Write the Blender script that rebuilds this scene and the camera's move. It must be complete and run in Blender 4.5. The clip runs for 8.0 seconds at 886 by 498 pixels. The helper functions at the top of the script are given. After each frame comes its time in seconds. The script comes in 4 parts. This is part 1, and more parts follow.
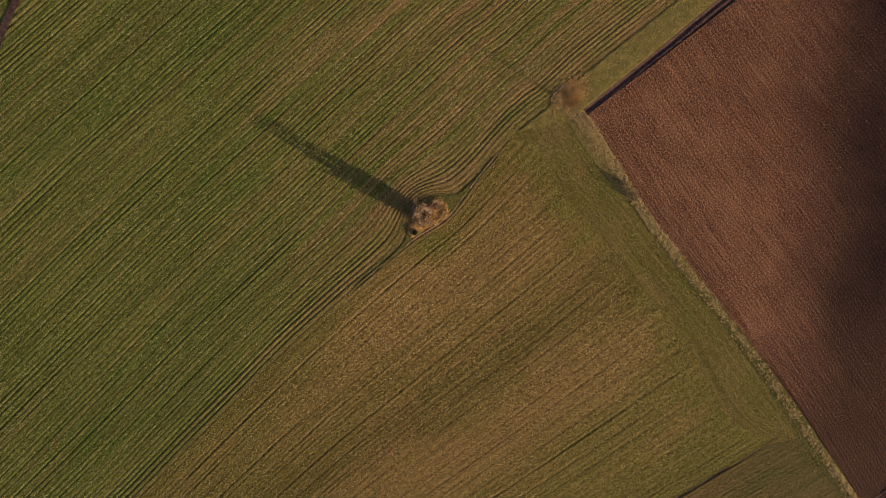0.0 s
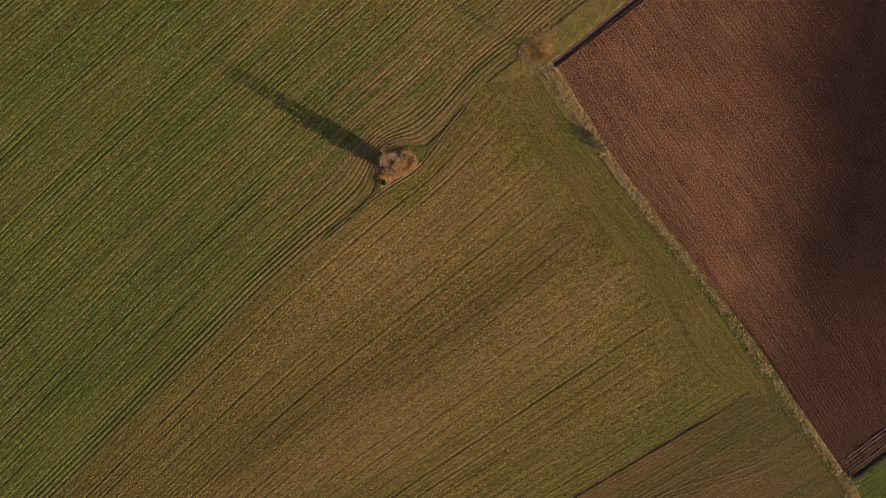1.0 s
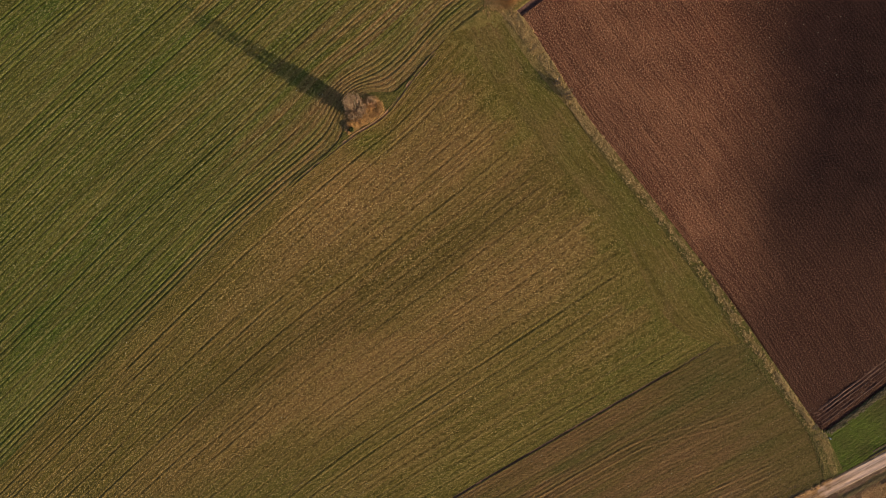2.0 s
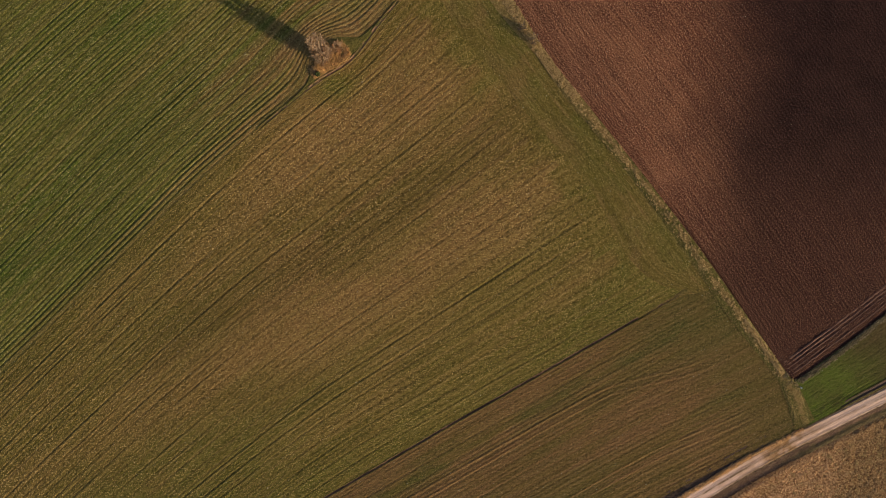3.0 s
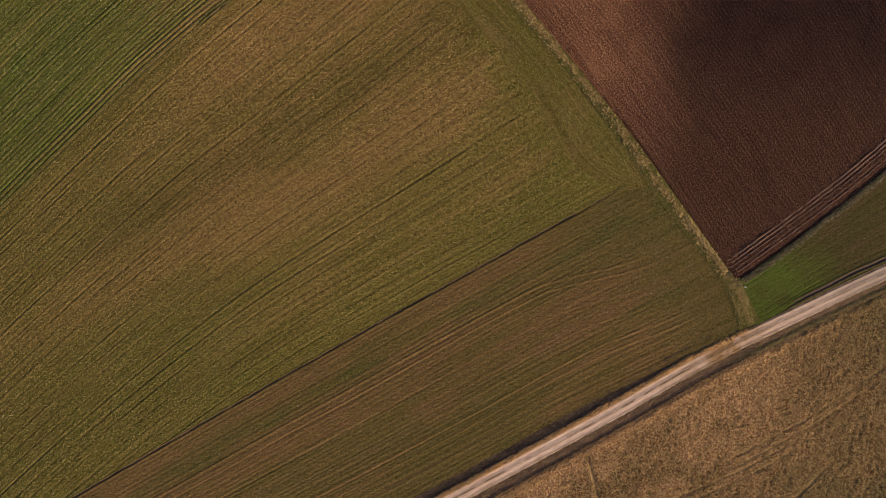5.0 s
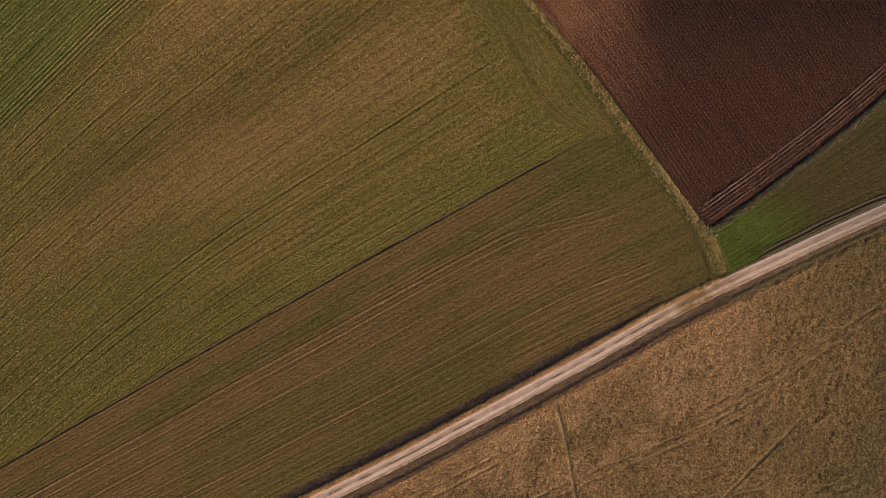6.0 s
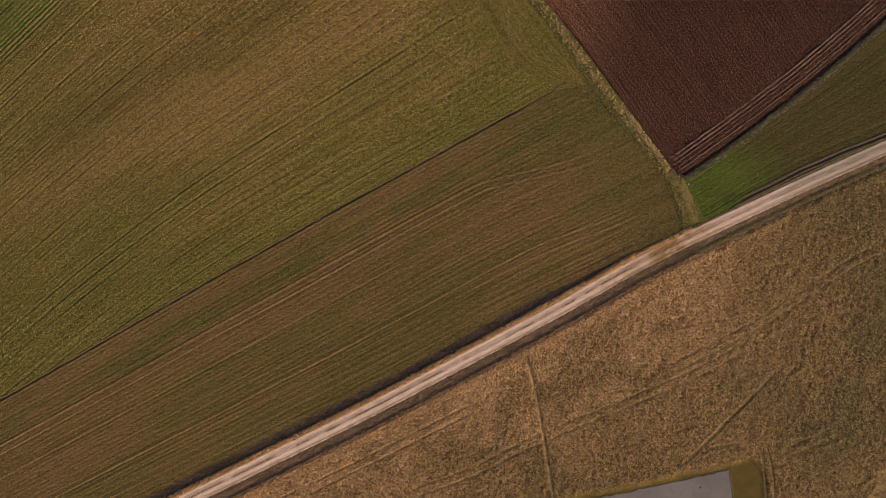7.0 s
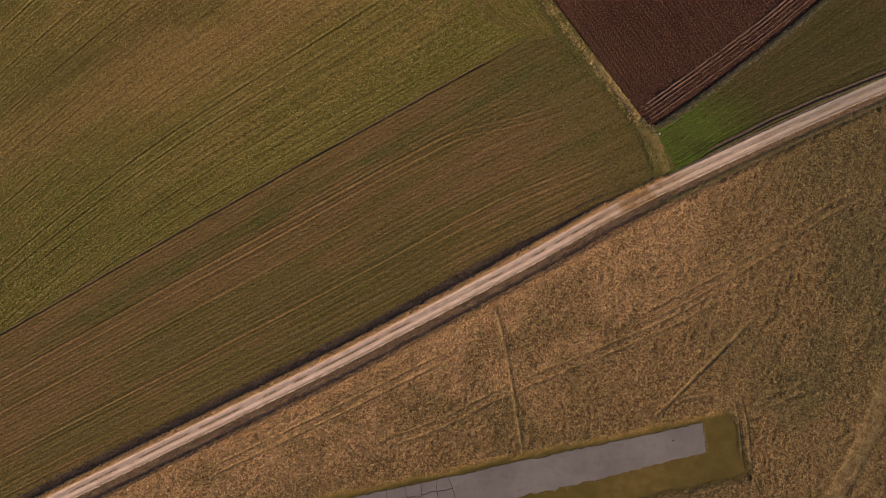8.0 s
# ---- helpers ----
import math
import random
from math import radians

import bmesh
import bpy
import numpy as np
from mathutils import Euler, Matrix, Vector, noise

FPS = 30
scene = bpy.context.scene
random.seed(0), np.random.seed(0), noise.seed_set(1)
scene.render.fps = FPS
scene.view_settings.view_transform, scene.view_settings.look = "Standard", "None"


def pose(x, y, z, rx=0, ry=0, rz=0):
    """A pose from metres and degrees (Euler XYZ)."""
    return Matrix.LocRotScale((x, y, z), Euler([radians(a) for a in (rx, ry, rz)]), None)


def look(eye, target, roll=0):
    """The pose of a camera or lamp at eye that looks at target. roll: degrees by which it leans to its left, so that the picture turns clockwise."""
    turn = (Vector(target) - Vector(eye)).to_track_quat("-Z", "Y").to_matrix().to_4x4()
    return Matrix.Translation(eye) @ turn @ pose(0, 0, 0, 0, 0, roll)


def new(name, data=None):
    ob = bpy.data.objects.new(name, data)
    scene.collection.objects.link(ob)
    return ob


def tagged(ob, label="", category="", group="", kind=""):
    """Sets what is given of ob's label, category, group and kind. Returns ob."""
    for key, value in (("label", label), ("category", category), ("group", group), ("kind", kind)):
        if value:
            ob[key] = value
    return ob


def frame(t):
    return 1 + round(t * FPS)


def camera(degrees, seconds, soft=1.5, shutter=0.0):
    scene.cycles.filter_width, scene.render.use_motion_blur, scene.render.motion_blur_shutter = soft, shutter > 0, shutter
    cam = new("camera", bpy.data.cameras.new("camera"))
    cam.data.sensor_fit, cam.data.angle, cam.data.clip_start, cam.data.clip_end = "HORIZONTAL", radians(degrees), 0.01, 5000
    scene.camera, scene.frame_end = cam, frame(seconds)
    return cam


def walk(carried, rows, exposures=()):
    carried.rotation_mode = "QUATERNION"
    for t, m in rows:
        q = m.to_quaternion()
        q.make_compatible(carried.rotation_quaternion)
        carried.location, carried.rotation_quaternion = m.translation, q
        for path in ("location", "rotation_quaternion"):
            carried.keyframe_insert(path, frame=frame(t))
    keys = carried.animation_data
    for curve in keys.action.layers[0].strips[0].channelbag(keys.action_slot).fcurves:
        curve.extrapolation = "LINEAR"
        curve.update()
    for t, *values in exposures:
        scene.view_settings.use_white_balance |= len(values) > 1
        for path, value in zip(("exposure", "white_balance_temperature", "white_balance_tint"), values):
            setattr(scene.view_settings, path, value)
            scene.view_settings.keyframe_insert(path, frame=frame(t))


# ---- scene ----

# ================= camera =================
cam = camera(78.0, 8.0, soft=0.9)
ROWS = [
    (0.0, 0.0, 0.0, 110.09, -3.28, -4.43, 0.0),
    (0.5, 3.26, -5.3, 111.13, -2.88, -4.18, 0.02),
    (1.0, 7.27, -11.47, 112.08, -2.51, -3.87, 0.05),
    (1.5, 11.26, -17.48, 112.94, -2.15, -3.51, 0.09),
    (3.0, 24.52, -36.89, 114.89, -1.1, -2.21, 0.22),
    (3.5, 28.85, -43.05, 115.3, -0.74, -1.71, 0.27),
    (4.0, 33.47, -49.71, 115.57, -0.35, -1.2, 0.32),
    (4.5, 37.9, -55.94, 115.71, 0.06, -0.68, 0.38),
    (6.0, 51.38, -75.37, 115.2, 1.53, 0.91, 0.56),
    (6.5, 55.57, -81.6, 114.71, 2.13, 1.43, 0.62),
    (7.0, 59.93, -88.26, 114.05, 2.78, 1.93, 0.68),
    (7.5, 64.02, -94.63, 113.22, 3.51, 2.41, 0.74),
    (8.0, 68.32, -101.42, 112.21, 4.32, 2.86, 0.8),
]
EXPOSURE = -0.05
walk(cam, [(t, pose(x, y, z, rx, ry, rz)) for t, x, y, z, rx, ry, rz in ROWS],
     exposures=[(0.0, EXPOSURE, 6500, 10), (8.0, EXPOSURE, 6500, 10)])

# ================= light =================
SUN_AZ = math.atan2(-0.5, 0.866)      # the sun stands low in the east-south-east
SUN_EL = radians(15.5)
world = bpy.data.worlds.new("sky")
scene.world = world
world.use_nodes = True
wn = world.node_tree.nodes
sky = wn.new("ShaderNodeTexSky")
sky.sky_type = "NISHITA"
sky.sun_disc = False
sky.sun_elevation = SUN_EL
sky.sun_rotation = math.pi / 2 - SUN_AZ
sky.dust_density = 2.0
wn["Background"].inputs[1].default_value = 0.115
world.node_tree.links.new(sky.outputs[0], wn["Background"].inputs[0])
sun_data = bpy.data.lights.new("sun", "SUN")
sun_data.energy = 4.9
sun_data.angle = radians(0.6)
sun_data.color = (1.0, 0.856, 0.537)
sun = new("sun", sun_data)
sun_way = Vector((math.cos(SUN_AZ) * math.cos(SUN_EL), math.sin(SUN_AZ) * math.cos(SUN_EL), math.sin(SUN_EL)))
sun.matrix_world = look(sun_way * 300, (0, 0, 0))

# ================= materials =================


class Nodes:
    """Small helper to wire a node material."""

    def __init__(self, name, rough=0.9, spec=0.15):
        self.mat = bpy.data.materials.new(name)
        self.mat.use_nodes = True
        self.t = self.mat.node_tree
        self.bsdf = self.t.nodes["Principled BSDF"]
        self.bsdf.inputs["Roughness"].default_value = rough
        self.bsdf.inputs["Specular IOR Level"].default_value = spec

    def put(self, socket, value):
        if isinstance(value, bpy.types.NodeSocket):
            self.t.links.new(value, socket)
        elif isinstance(value, tuple) and len(value) == 3 and socket.type == "RGBA":
            socket.default_value = (*value, 1)
        else:
            socket.default_value = value

    def coord(self, uv=False, scale=(1, 1, 1)):
        c = self.t.nodes.new("ShaderNodeTexCoord")
        m = self.t.nodes.new("ShaderNodeMapping")
        self.t.links.new(c.outputs["UV" if uv else "Object"], m.inputs[0])
        m.inputs["Scale"].default_value = scale
        return m.outputs[0]

    def noise(self, scale, detail=3.0, rough=0.55, vec=None):
        n = self.t.nodes.new("ShaderNodeTexNoise")
        n.inputs["Scale"].default_value = scale
        n.inputs["Detail"].default_value = detail
        n.inputs["Roughness"].default_value = rough
        self.t.links.new(vec if vec is not None else self.coord(), n.inputs["Vector"])
        return n.outputs["Fac"]

    def voronoi(self, scale, vec=None):
        n = self.t.nodes.new("ShaderNodeTexVoronoi")
        n.inputs["Scale"].default_value = scale
        self.t.links.new(vec if vec is not None else self.coord(), n.inputs["Vector"])
        return n.outputs["Distance"]

    def attr(self, name):
        n = self.t.nodes.new("ShaderNodeAttribute")
        n.attribute_name = name
        return n.outputs["Fac"]

    def span(self, value, low, high, a=0.0, b=1.0):
        n = self.t.nodes.new("ShaderNodeMapRange")
        n.inputs["From Min"].default_value = low
        n.inputs["From Max"].default_value = high
        n.inputs["To Min"].default_value = a
        n.inputs["To Max"].default_value = b
        self.put(n.inputs["Value"], value)
        return n.outputs[0]

    def math(self, op, a, b):
        n = self.t.nodes.new("ShaderNodeMath")
        n.operation = op
        n.use_clamp = op in ("ADD", "SUBTRACT")
        self.put(n.inputs[0], a)
        self.put(n.inputs[1], b)
        return n.outputs[0]

    def mix(self, fac, a, b, kind="MIX"):
        n = self.t.nodes.new("ShaderNodeMix")
        n.data_type = "RGBA"
        n.blend_type = kind
        self.put(n.inputs[0], fac)
        self.put(n.inputs[6], a)
        self.put(n.inputs[7], b)
        return n.outputs[2]

    def bump(self, height, strength, distance):
        n = self.t.nodes.new("ShaderNodeBump")
        n.inputs["Strength"].default_value = strength
        n.inputs["Distance"].default_value = distance
        self.put(n.inputs["Height"], height)
        self.t.links.new(n.outputs[0], self.bsdf.inputs["Normal"])

    def done(self, colour):
        self.put(self.bsdf.inputs["Base Color"], colour)
        return self.mat


def crop_material(name, green, green2, soil, straw, lush, patch=0.5, speck=0.5, bump=0.5, line=0.38, clumps=0.38):
    """Young crop over soil: rows of plants with bare gaps, broad patches, clods and straw."""
    m = Nodes(name, 0.95, 0.05)
    rows = m.noise(1.0, 3.0, 0.6, m.coord(True, (0.02, 0.6, 1)))
    single = m.noise(1.0, 2.0, 0.55, m.coord(True, (0.035, 1.6, 1)))
    clump = m.noise(1.0, 2.0, 0.6, m.coord(True, (0.9, 1.7, 1)))
    broad = m.noise(0.035, 3.0, 0.5)
    mid = m.noise(0.22, 3.0, 0.6)
    fine = m.noise(2.1, 3.0, 0.65)
    tiny = m.noise(4.2, 2.0, 0.6)
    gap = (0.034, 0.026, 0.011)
    col = m.mix(m.span(broad, 0.38, 0.62), green, green2)
    bare = m.math("ADD", m.span(rows, 0.46, 0.70, 0.0, patch), m.attr("bare"))
    bare = m.math("MULTIPLY", bare, m.span(mid, 0.3, 0.55, 0.55, 1.0))
    col = m.mix(bare, col, soil)
    col = m.mix(m.math("MULTIPLY", m.attr("lush"), m.span(mid, 0.32, 0.6, 0.5, 1.0)), col, lush)
    col = m.mix(m.span(single, 0.50, 0.66, 0.0, line), col, m.mix(0.15, m.mix(0.5, col, soil), straw))
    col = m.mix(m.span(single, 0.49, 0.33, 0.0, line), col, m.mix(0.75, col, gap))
    col = m.mix(m.span(clump, 0.50, 0.68, 0.0, clumps), col, m.mix(0.28, col, straw))
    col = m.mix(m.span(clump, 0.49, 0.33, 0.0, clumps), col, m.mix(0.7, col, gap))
    col = m.mix(m.span(fine, 0.52, 0.70, 0.0, 0.40), col, m.mix(0.4, col, straw))
    # dark soil bands, and shade in the row grooves painted as colour
    col = m.mix(m.attr("humus_shade"), col, m.mix(0.75, col, (0.064, 0.034, 0.016)))
    many = m.math("ADD", m.span(mid, 0.35, 0.65, 0.3, 0.9), m.math("MULTIPLY", m.attr("chaff"), 0.6))
    col = m.mix(m.math("MULTIPLY", m.span(tiny, 0.58, 0.69, 0.0, speck), many), col, straw)
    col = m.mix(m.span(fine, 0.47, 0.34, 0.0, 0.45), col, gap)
    m.bump(m.math("ADD", fine, m.math("MULTIPLY", tiny, 0.4)), bump, 0.35)
    return m.done(col)


MAT_DRILLED = crop_material("drilled_green_crop", (0.107, 0.109, 0.019), (0.158, 0.139, 0.028), (0.270, 0.145, 0.058), (0.52, 0.41, 0.19), (0.082, 0.108, 0.016), 0.45, 0.85)
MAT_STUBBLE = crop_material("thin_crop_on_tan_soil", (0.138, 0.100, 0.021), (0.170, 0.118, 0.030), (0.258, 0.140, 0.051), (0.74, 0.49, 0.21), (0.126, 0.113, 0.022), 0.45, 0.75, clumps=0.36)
MAT_HEADLAND = crop_material("green_turning_strip", (0.132, 0.100, 0.021), (0.160, 0.112, 0.028), (0.222, 0.128, 0.050), (0.50, 0.36, 0.16), (0.122, 0.110, 0.021), 0.40, 0.8)
MAT_LOWER = crop_material("dull_green_crop", (0.128, 0.088, 0.025), (0.151, 0.097, 0.030), (0.194, 0.102, 0.045), (0.45, 0.30, 0.145), (0.080, 0.079, 0.020), 0.5, 0.6)
MAT_DULLGREEN = crop_material("dull_grass_field", (0.078, 0.062, 0.019), (0.098, 0.069, 0.025), (0.110, 0.067, 0.032), (0.24, 0.19, 0.1), (0.098, 0.130, 0.017), 0.4, 0.3)


def soil_material():
    m = Nodes("ploughed_red_soil", 0.95, 0.05)
    broad = m.noise(0.03, 3.0, 0.55)
    mid = m.noise(0.14, 4.0, 0.6)
    grain = m.noise(1.0, 3.0, 0.65, m.coord(True, (2.9, 3.9, 1)))
    fine = m.noise(3.4, 3.0, 0.7)
    ridge = m.noise(1.0, 2.0, 0.55, m.coord(True, (0.10, 1.6, 1)))
    dry = m.mix(m.span(broad, 0.4, 0.6), (0.152, 0.047, 0.031), (0.178, 0.070, 0.044))
    dry = m.mix(m.math("MULTIPLY", m.attr("pale"), 0.75), dry, (0.310, 0.126, 0.070))
    col = m.mix(m.span(mid, 0.4, 0.62, 0.0, 0.6), dry, (0.120, 0.038, 0.026))
    col = m.mix(m.span(ridge, 0.51, 0.66, 0.0, 0.3), col, (0.42, 0.200, 0.110))
    col = m.mix(m.span(ridge, 0.49, 0.36, 0.0, 0.4), col, (0.060, 0.021, 0.015))
    col = m.mix(m.span(grain, 0.53, 0.66, 0.0, 0.9), col, (0.60, 0.310, 0.195))
    col = m.mix(m.span(grain, 0.49, 0.35, 0.0, 0.75), col, (0.042, 0.015, 0.011))
    col = m.mix(m.span(fine, 0.54, 0.70, 0.0, 0.6), col, (0.44, 0.240, 0.145))
    # tone of the dark side: darker soil and lens falloff both put into colour
    dark_tone = m.mix(m.span(mid, 0.4, 0.6), (0.022, 0.010, 0.0105), (0.036, 0.016, 0.0150))
    dark_tone = m.mix(m.span(grain, 0.53, 0.66, 0.0, 0.6), dark_tone, (0.160, 0.078, 0.066))
    col = m.mix(m.attr("dark_side"), col, dark_tone)
    m.bump(m.math("ADD", grain, m.math("MULTIPLY", fine, 0.5)), 0.85, 0.45)
    return m.done(col)


def meadow_material():
    m = Nodes("dry_tussock_meadow", 0.95, 0.05)
    broad = m.noise(0.045, 4.0, 0.6)
    mid = m.noise(0.45, 4.0, 0.65)
    fine = m.noise(2.5, 4.0, 0.75)
    tiny = m.noise(5.0, 2.0, 0.6)
    col = m.mix(m.span(broad, 0.36, 0.62), (0.158, 0.077, 0.035), (0.236, 0.112, 0.052))
    col = m.mix(m.span(mid, 0.45, 0.7, 0.0, 0.40), col, (0.130, 0.088, 0.034))
    clump = m.noise(1.3, 2.0, 0.55)
    col = m.mix(m.span(clump, 0.50, 0.66, 0.0, 0.45), col, (0.46, 0.265, 0.130))
    col = m.mix(m.span(clump, 0.49, 0.34, 0.0, 0.52), col, (0.085, 0.048, 0.023))
    col = m.mix(m.span(fine, 0.5, 0.64, 0.0, 0.95), col, (0.45, 0.278, 0.138))
    col = m.mix(m.span(fine, 0.46, 0.32, 0.0, 0.75), col, (0.050, 0.030, 0.014))
    col = m.mix(m.span(tiny, 0.57, 0.72, 0.0, 0.65), col, (0.62, 0.44, 0.25))
    col = m.mix(m.math("MULTIPLY", m.attr("dull"), 0.8), col, m.mix(m.span(fine, 0.4, 0.7), (0.080, 0.060, 0.027), (0.250, 0.180, 0.085)))
    col = m.mix(m.attr("gold"), col, m.mix(m.span(fine, 0.38, 0.66), (0.250, 0.106, 0.050), (0.80, 0.45, 0.245)))
    mown = m.mix(m.span(mid, 0.4, 0.65), (0.150, 0.092, 0.029), (0.195, 0.120, 0.040))
    mown = m.mix(m.span(broad, 0.42, 0.60, 0.0, 0.7), mown, (0.094, 0.069, 0.019))
    col = m.mix(m.attr("mown"), col, mown)
    col = m.mix(m.math("MULTIPLY", m.attr("worn"), 0.9), col, m.mix(m.span(mid, 0.4, 0.6), (0.150, 0.090, 0.042), (0.40, 0.255, 0.125)))
    soft = m.span(m.math("ADD", m.attr("mown"), m.math("MULTIPLY", m.attr("worn"), 0.8)), 0.0, 1.0, 1.0, 0.10)
    m.bump(m.math("MULTIPLY", m.math("ADD", m.math("MULTIPLY", fine, 0.7), m.math("MULTIPLY", tiny, 0.35)), soft), 0.9, 0.7)
    return m.done(col)


def grass_material(name, a, b, c, bump=0.6):
    m = Nodes(name, 0.95, 0.05)
    mid = m.noise(0.6, 4.0, 0.65)
    fine = m.noise(3.2, 4.0, 0.7)
    col = m.mix(m.span(mid, 0.36, 0.64), a, b)
    col = m.mix(m.span(fine, 0.5, 0.7, 0.0, 0.7), col, c)
    col = m.mix(m.attr("olive"), col, m.mix(m.span(fine, 0.4, 0.65), (0.095, 0.082, 0.023), (0.190, 0.148, 0.048)))
    m.bump(fine, bump, 0.45)
    return m.done(col)


def track_material():
    m = Nodes("pale_pinkish_dirt", 0.95, 0.08)
    long_ = m.noise(1.0, 4.0, 0.65, m.coord(True, (0.10, 3.4, 1)))
    streak = m.noise(1.0, 3.0, 0.65, m.coord(True, (0.50, 5.0, 1)))
    mid = m.noise(0.25, 3.0, 0.6)
    tiny = m.noise(5.0, 3.0, 0.7)
    col = m.mix(m.span(long_, 0.36, 0.62), (0.62, 0.376, 0.305), (0.86, 0.582, 0.495))
    col = m.mix(m.span(streak, 0.47, 0.30, 0.0, 0.5), col, (0.36, 0.200, 0.135))
    col = m.mix(m.span(streak, 0.53, 0.66, 0.0, 0.6), col, (0.88, 0.62, 0.50))
    col = m.mix(m.span(mid, 0.48, 0.68, 0.0, 0.4), col, (0.50, 0.285, 0.190))
    col = m.mix(m.attr("mud"), col, m.mix(m.span(streak, 0.4, 0.6), (0.26, 0.126, 0.049), (0.43, 0.232, 0.106)))
    col = m.mix(m.attr("grey"), col, m.mix(m.span(long_, 0.36, 0.62), (0.30, 0.215, 0.172), (0.47, 0.345, 0.285)))
    grassy = m.math("MULTIPLY", m.attr("grassy"), m.span(m.noise(2.2, 4.0, 0.7), 0.28, 0.48))
    col = m.mix(grassy, col, m.mix(m.span(tiny, 0.4, 0.6), (0.105, 0.062, 0.036), (0.29, 0.175, 0.095)))
    col = m.mix(m.span(tiny, 0.54, 0.72, 0.0, 0.35), col, (0.80, 0.53, 0.43))
    m.bump(m.math("ADD", tiny, streak), 0.6, 0.14)
    return m.done(col)


def ditch_material(name="damp_ditch_soil", a=(0.066, 0.042, 0.025), b=(0.190, 0.120, 0.068)):
    m = Nodes(name, 0.95, 0.1)
    fine = m.noise(2.5, 4.0, 0.7)
    col = m.mix(m.span(fine, 0.35, 0.65), a, b)
    col = m.mix(m.attr("grass"), col, m.mix(m.span(fine, 0.35, 0.65), (0.095, 0.075, 0.020), (0.200, 0.140, 0.048)))
    m.bump(fine, 0.6, 0.2)
    return m.done(col)


def concrete_material():
    m = Nodes("weathered_grey_concrete", 0.85, 0.2)
    broad = m.noise(0.12, 4.0, 0.6)
    mid = m.noise(0.9, 4.0, 0.65)
    tiny = m.noise(9.0, 3.0, 0.7)
    streak = m.noise(1.0, 3.0, 0.6, m.coord(False, (0.25, 1.4, 1)))
    col = m.mix(m.span(broad, 0.38, 0.62), (0.200, 0.151, 0.153), (0.252, 0.196, 0.198))
    col = m.mix(m.span(mid, 0.5, 0.72, 0.0, 0.4), col, (0.15, 0.124, 0.126))
    col = m.mix(m.span(streak, 0.55, 0.75, 0.0, 0.35), col, (0.27, 0.23, 0.23))
    col = m.mix(m.span(tiny, 0.6, 0.75, 0.0, 0.3), col, (0.13, 0.108, 0.108))
    m.bump(tiny, 0.3, 0.05)
    return m.done(col)


def plain_noise(name, a, b, scale=6.0, rough=0.9):
    m = Nodes(name, rough, 0.1)
    n = m.noise(scale, 4.0, 0.65)
    m.bump(n, 0.4, 0.05)
    return m.done(m.mix(m.span(n, 0.35, 0.65), a, b))


def blade_material(name, dark, light):
    """Grass and straw: the tone differs from tuft to tuft."""
    m = Nodes(name, 0.9, 0.1)
    g = m.t.nodes.new("ShaderNodeNewGeometry")
    n = m.noise(0.3, 3.0, 0.6)
    fac = m.math("ADD", m.math("MULTIPLY", g.outputs["Random Per Island"], 0.6), m.span(n, 0.3, 0.7, 0.0, 0.4))
    return m.done(m.mix(fac, dark, light))


MAT_SOIL = soil_material()
MAT_MEADOW = meadow_material()
MAT_VERGE = grass_material("dry_verge_grass", (0.185, 0.118, 0.042), (0.295, 0.185, 0.076), (0.56, 0.37, 0.18))
MAT_STRIP = grass_material("olive_strip_grass", (0.150, 0.118, 0.032), (0.245, 0.168, 0.056), (0.46, 0.32, 0.13))
MAT_WEEDS = grass_material("grey_weeds", (0.058, 0.046, 0.028), (0.090, 0.070, 0.042), (0.23, 0.18, 0.115))
MAT_BROWNBANK = grass_material("brown_bank_grass", (0.130, 0.070, 0.050), (0.220, 0.125, 0.085), (0.46, 0.28, 0.17))
MAT_ISLAND = grass_material("tawny_dead_grass", (0.28, 0.155, 0.062), (0.38, 0.205, 0.082), (0.54, 0.32, 0.15))
MAT_TRACK = track_material()
MAT_DITCH = ditch_material("damp_ditch_soil", (0.078, 0.040, 0.029), (0.205, 0.112, 0.076))
MAT_SCAR = ditch_material("reddish_ditch_soil", (0.150, 0.076, 0.048), (0.400, 0.220, 0.130))
MAT_FURROW = ditch_material("open_furrow_soil", (0.045, 0.021, 0.022), (0.135, 0.072, 0.064))
# paler ridge soil: sunlight on the crests put into its colour
MAT_RIDGE = ditch_material("sunlit_ridge_soil", (0.095, 0.044, 0.034), (0.265, 0.142, 0.104))
# ditch shade put into a dark colour, as the relief is shallow
MAT_BANK = ditch_material("shaded_ditch_grass", (0.062, 0.038, 0.035), (0.140, 0.088, 0.068))
MAT_CONCRETE = concrete_material()
MAT_FAR = grass_material("outlying_farmland", (0.070, 0.066, 0.020), (0.110, 0.080, 0.030), (0.13, 0.10, 0.05), 0.3)
MAT_BARK = plain_noise("grey_brown_bark", (0.16, 0.11, 0.08), (0.30, 0.22, 0.16), 5.0)
MAT_TWIG_PALE = blade_material("pale_russet_twigs", (0.40, 0.235, 0.135), (0.72, 0.46, 0.28))
MAT_TWIG_BROWN = blade_material("grey_brown_bare_twigs", (0.27, 0.170, 0.112), (0.55, 0.375, 0.260))
MAT_TWIG_GREY = blade_material("grey_bare_twigs", (0.12, 0.085, 0.065), (0.24, 0.18, 0.14))
MAT_LEAF = blade_material("dark_green_leaves", (0.060, 0.078, 0.030), (0.110, 0.130, 0.050))
MAT_STRAW = blade_material("pale_straw", (0.38, 0.235, 0.10), (0.66, 0.44, 0.21))
MAT_DRYBLADE = blade_material("dry_grass_blades", (0.13, 0.09, 0.035), (0.34, 0.235, 0.10))
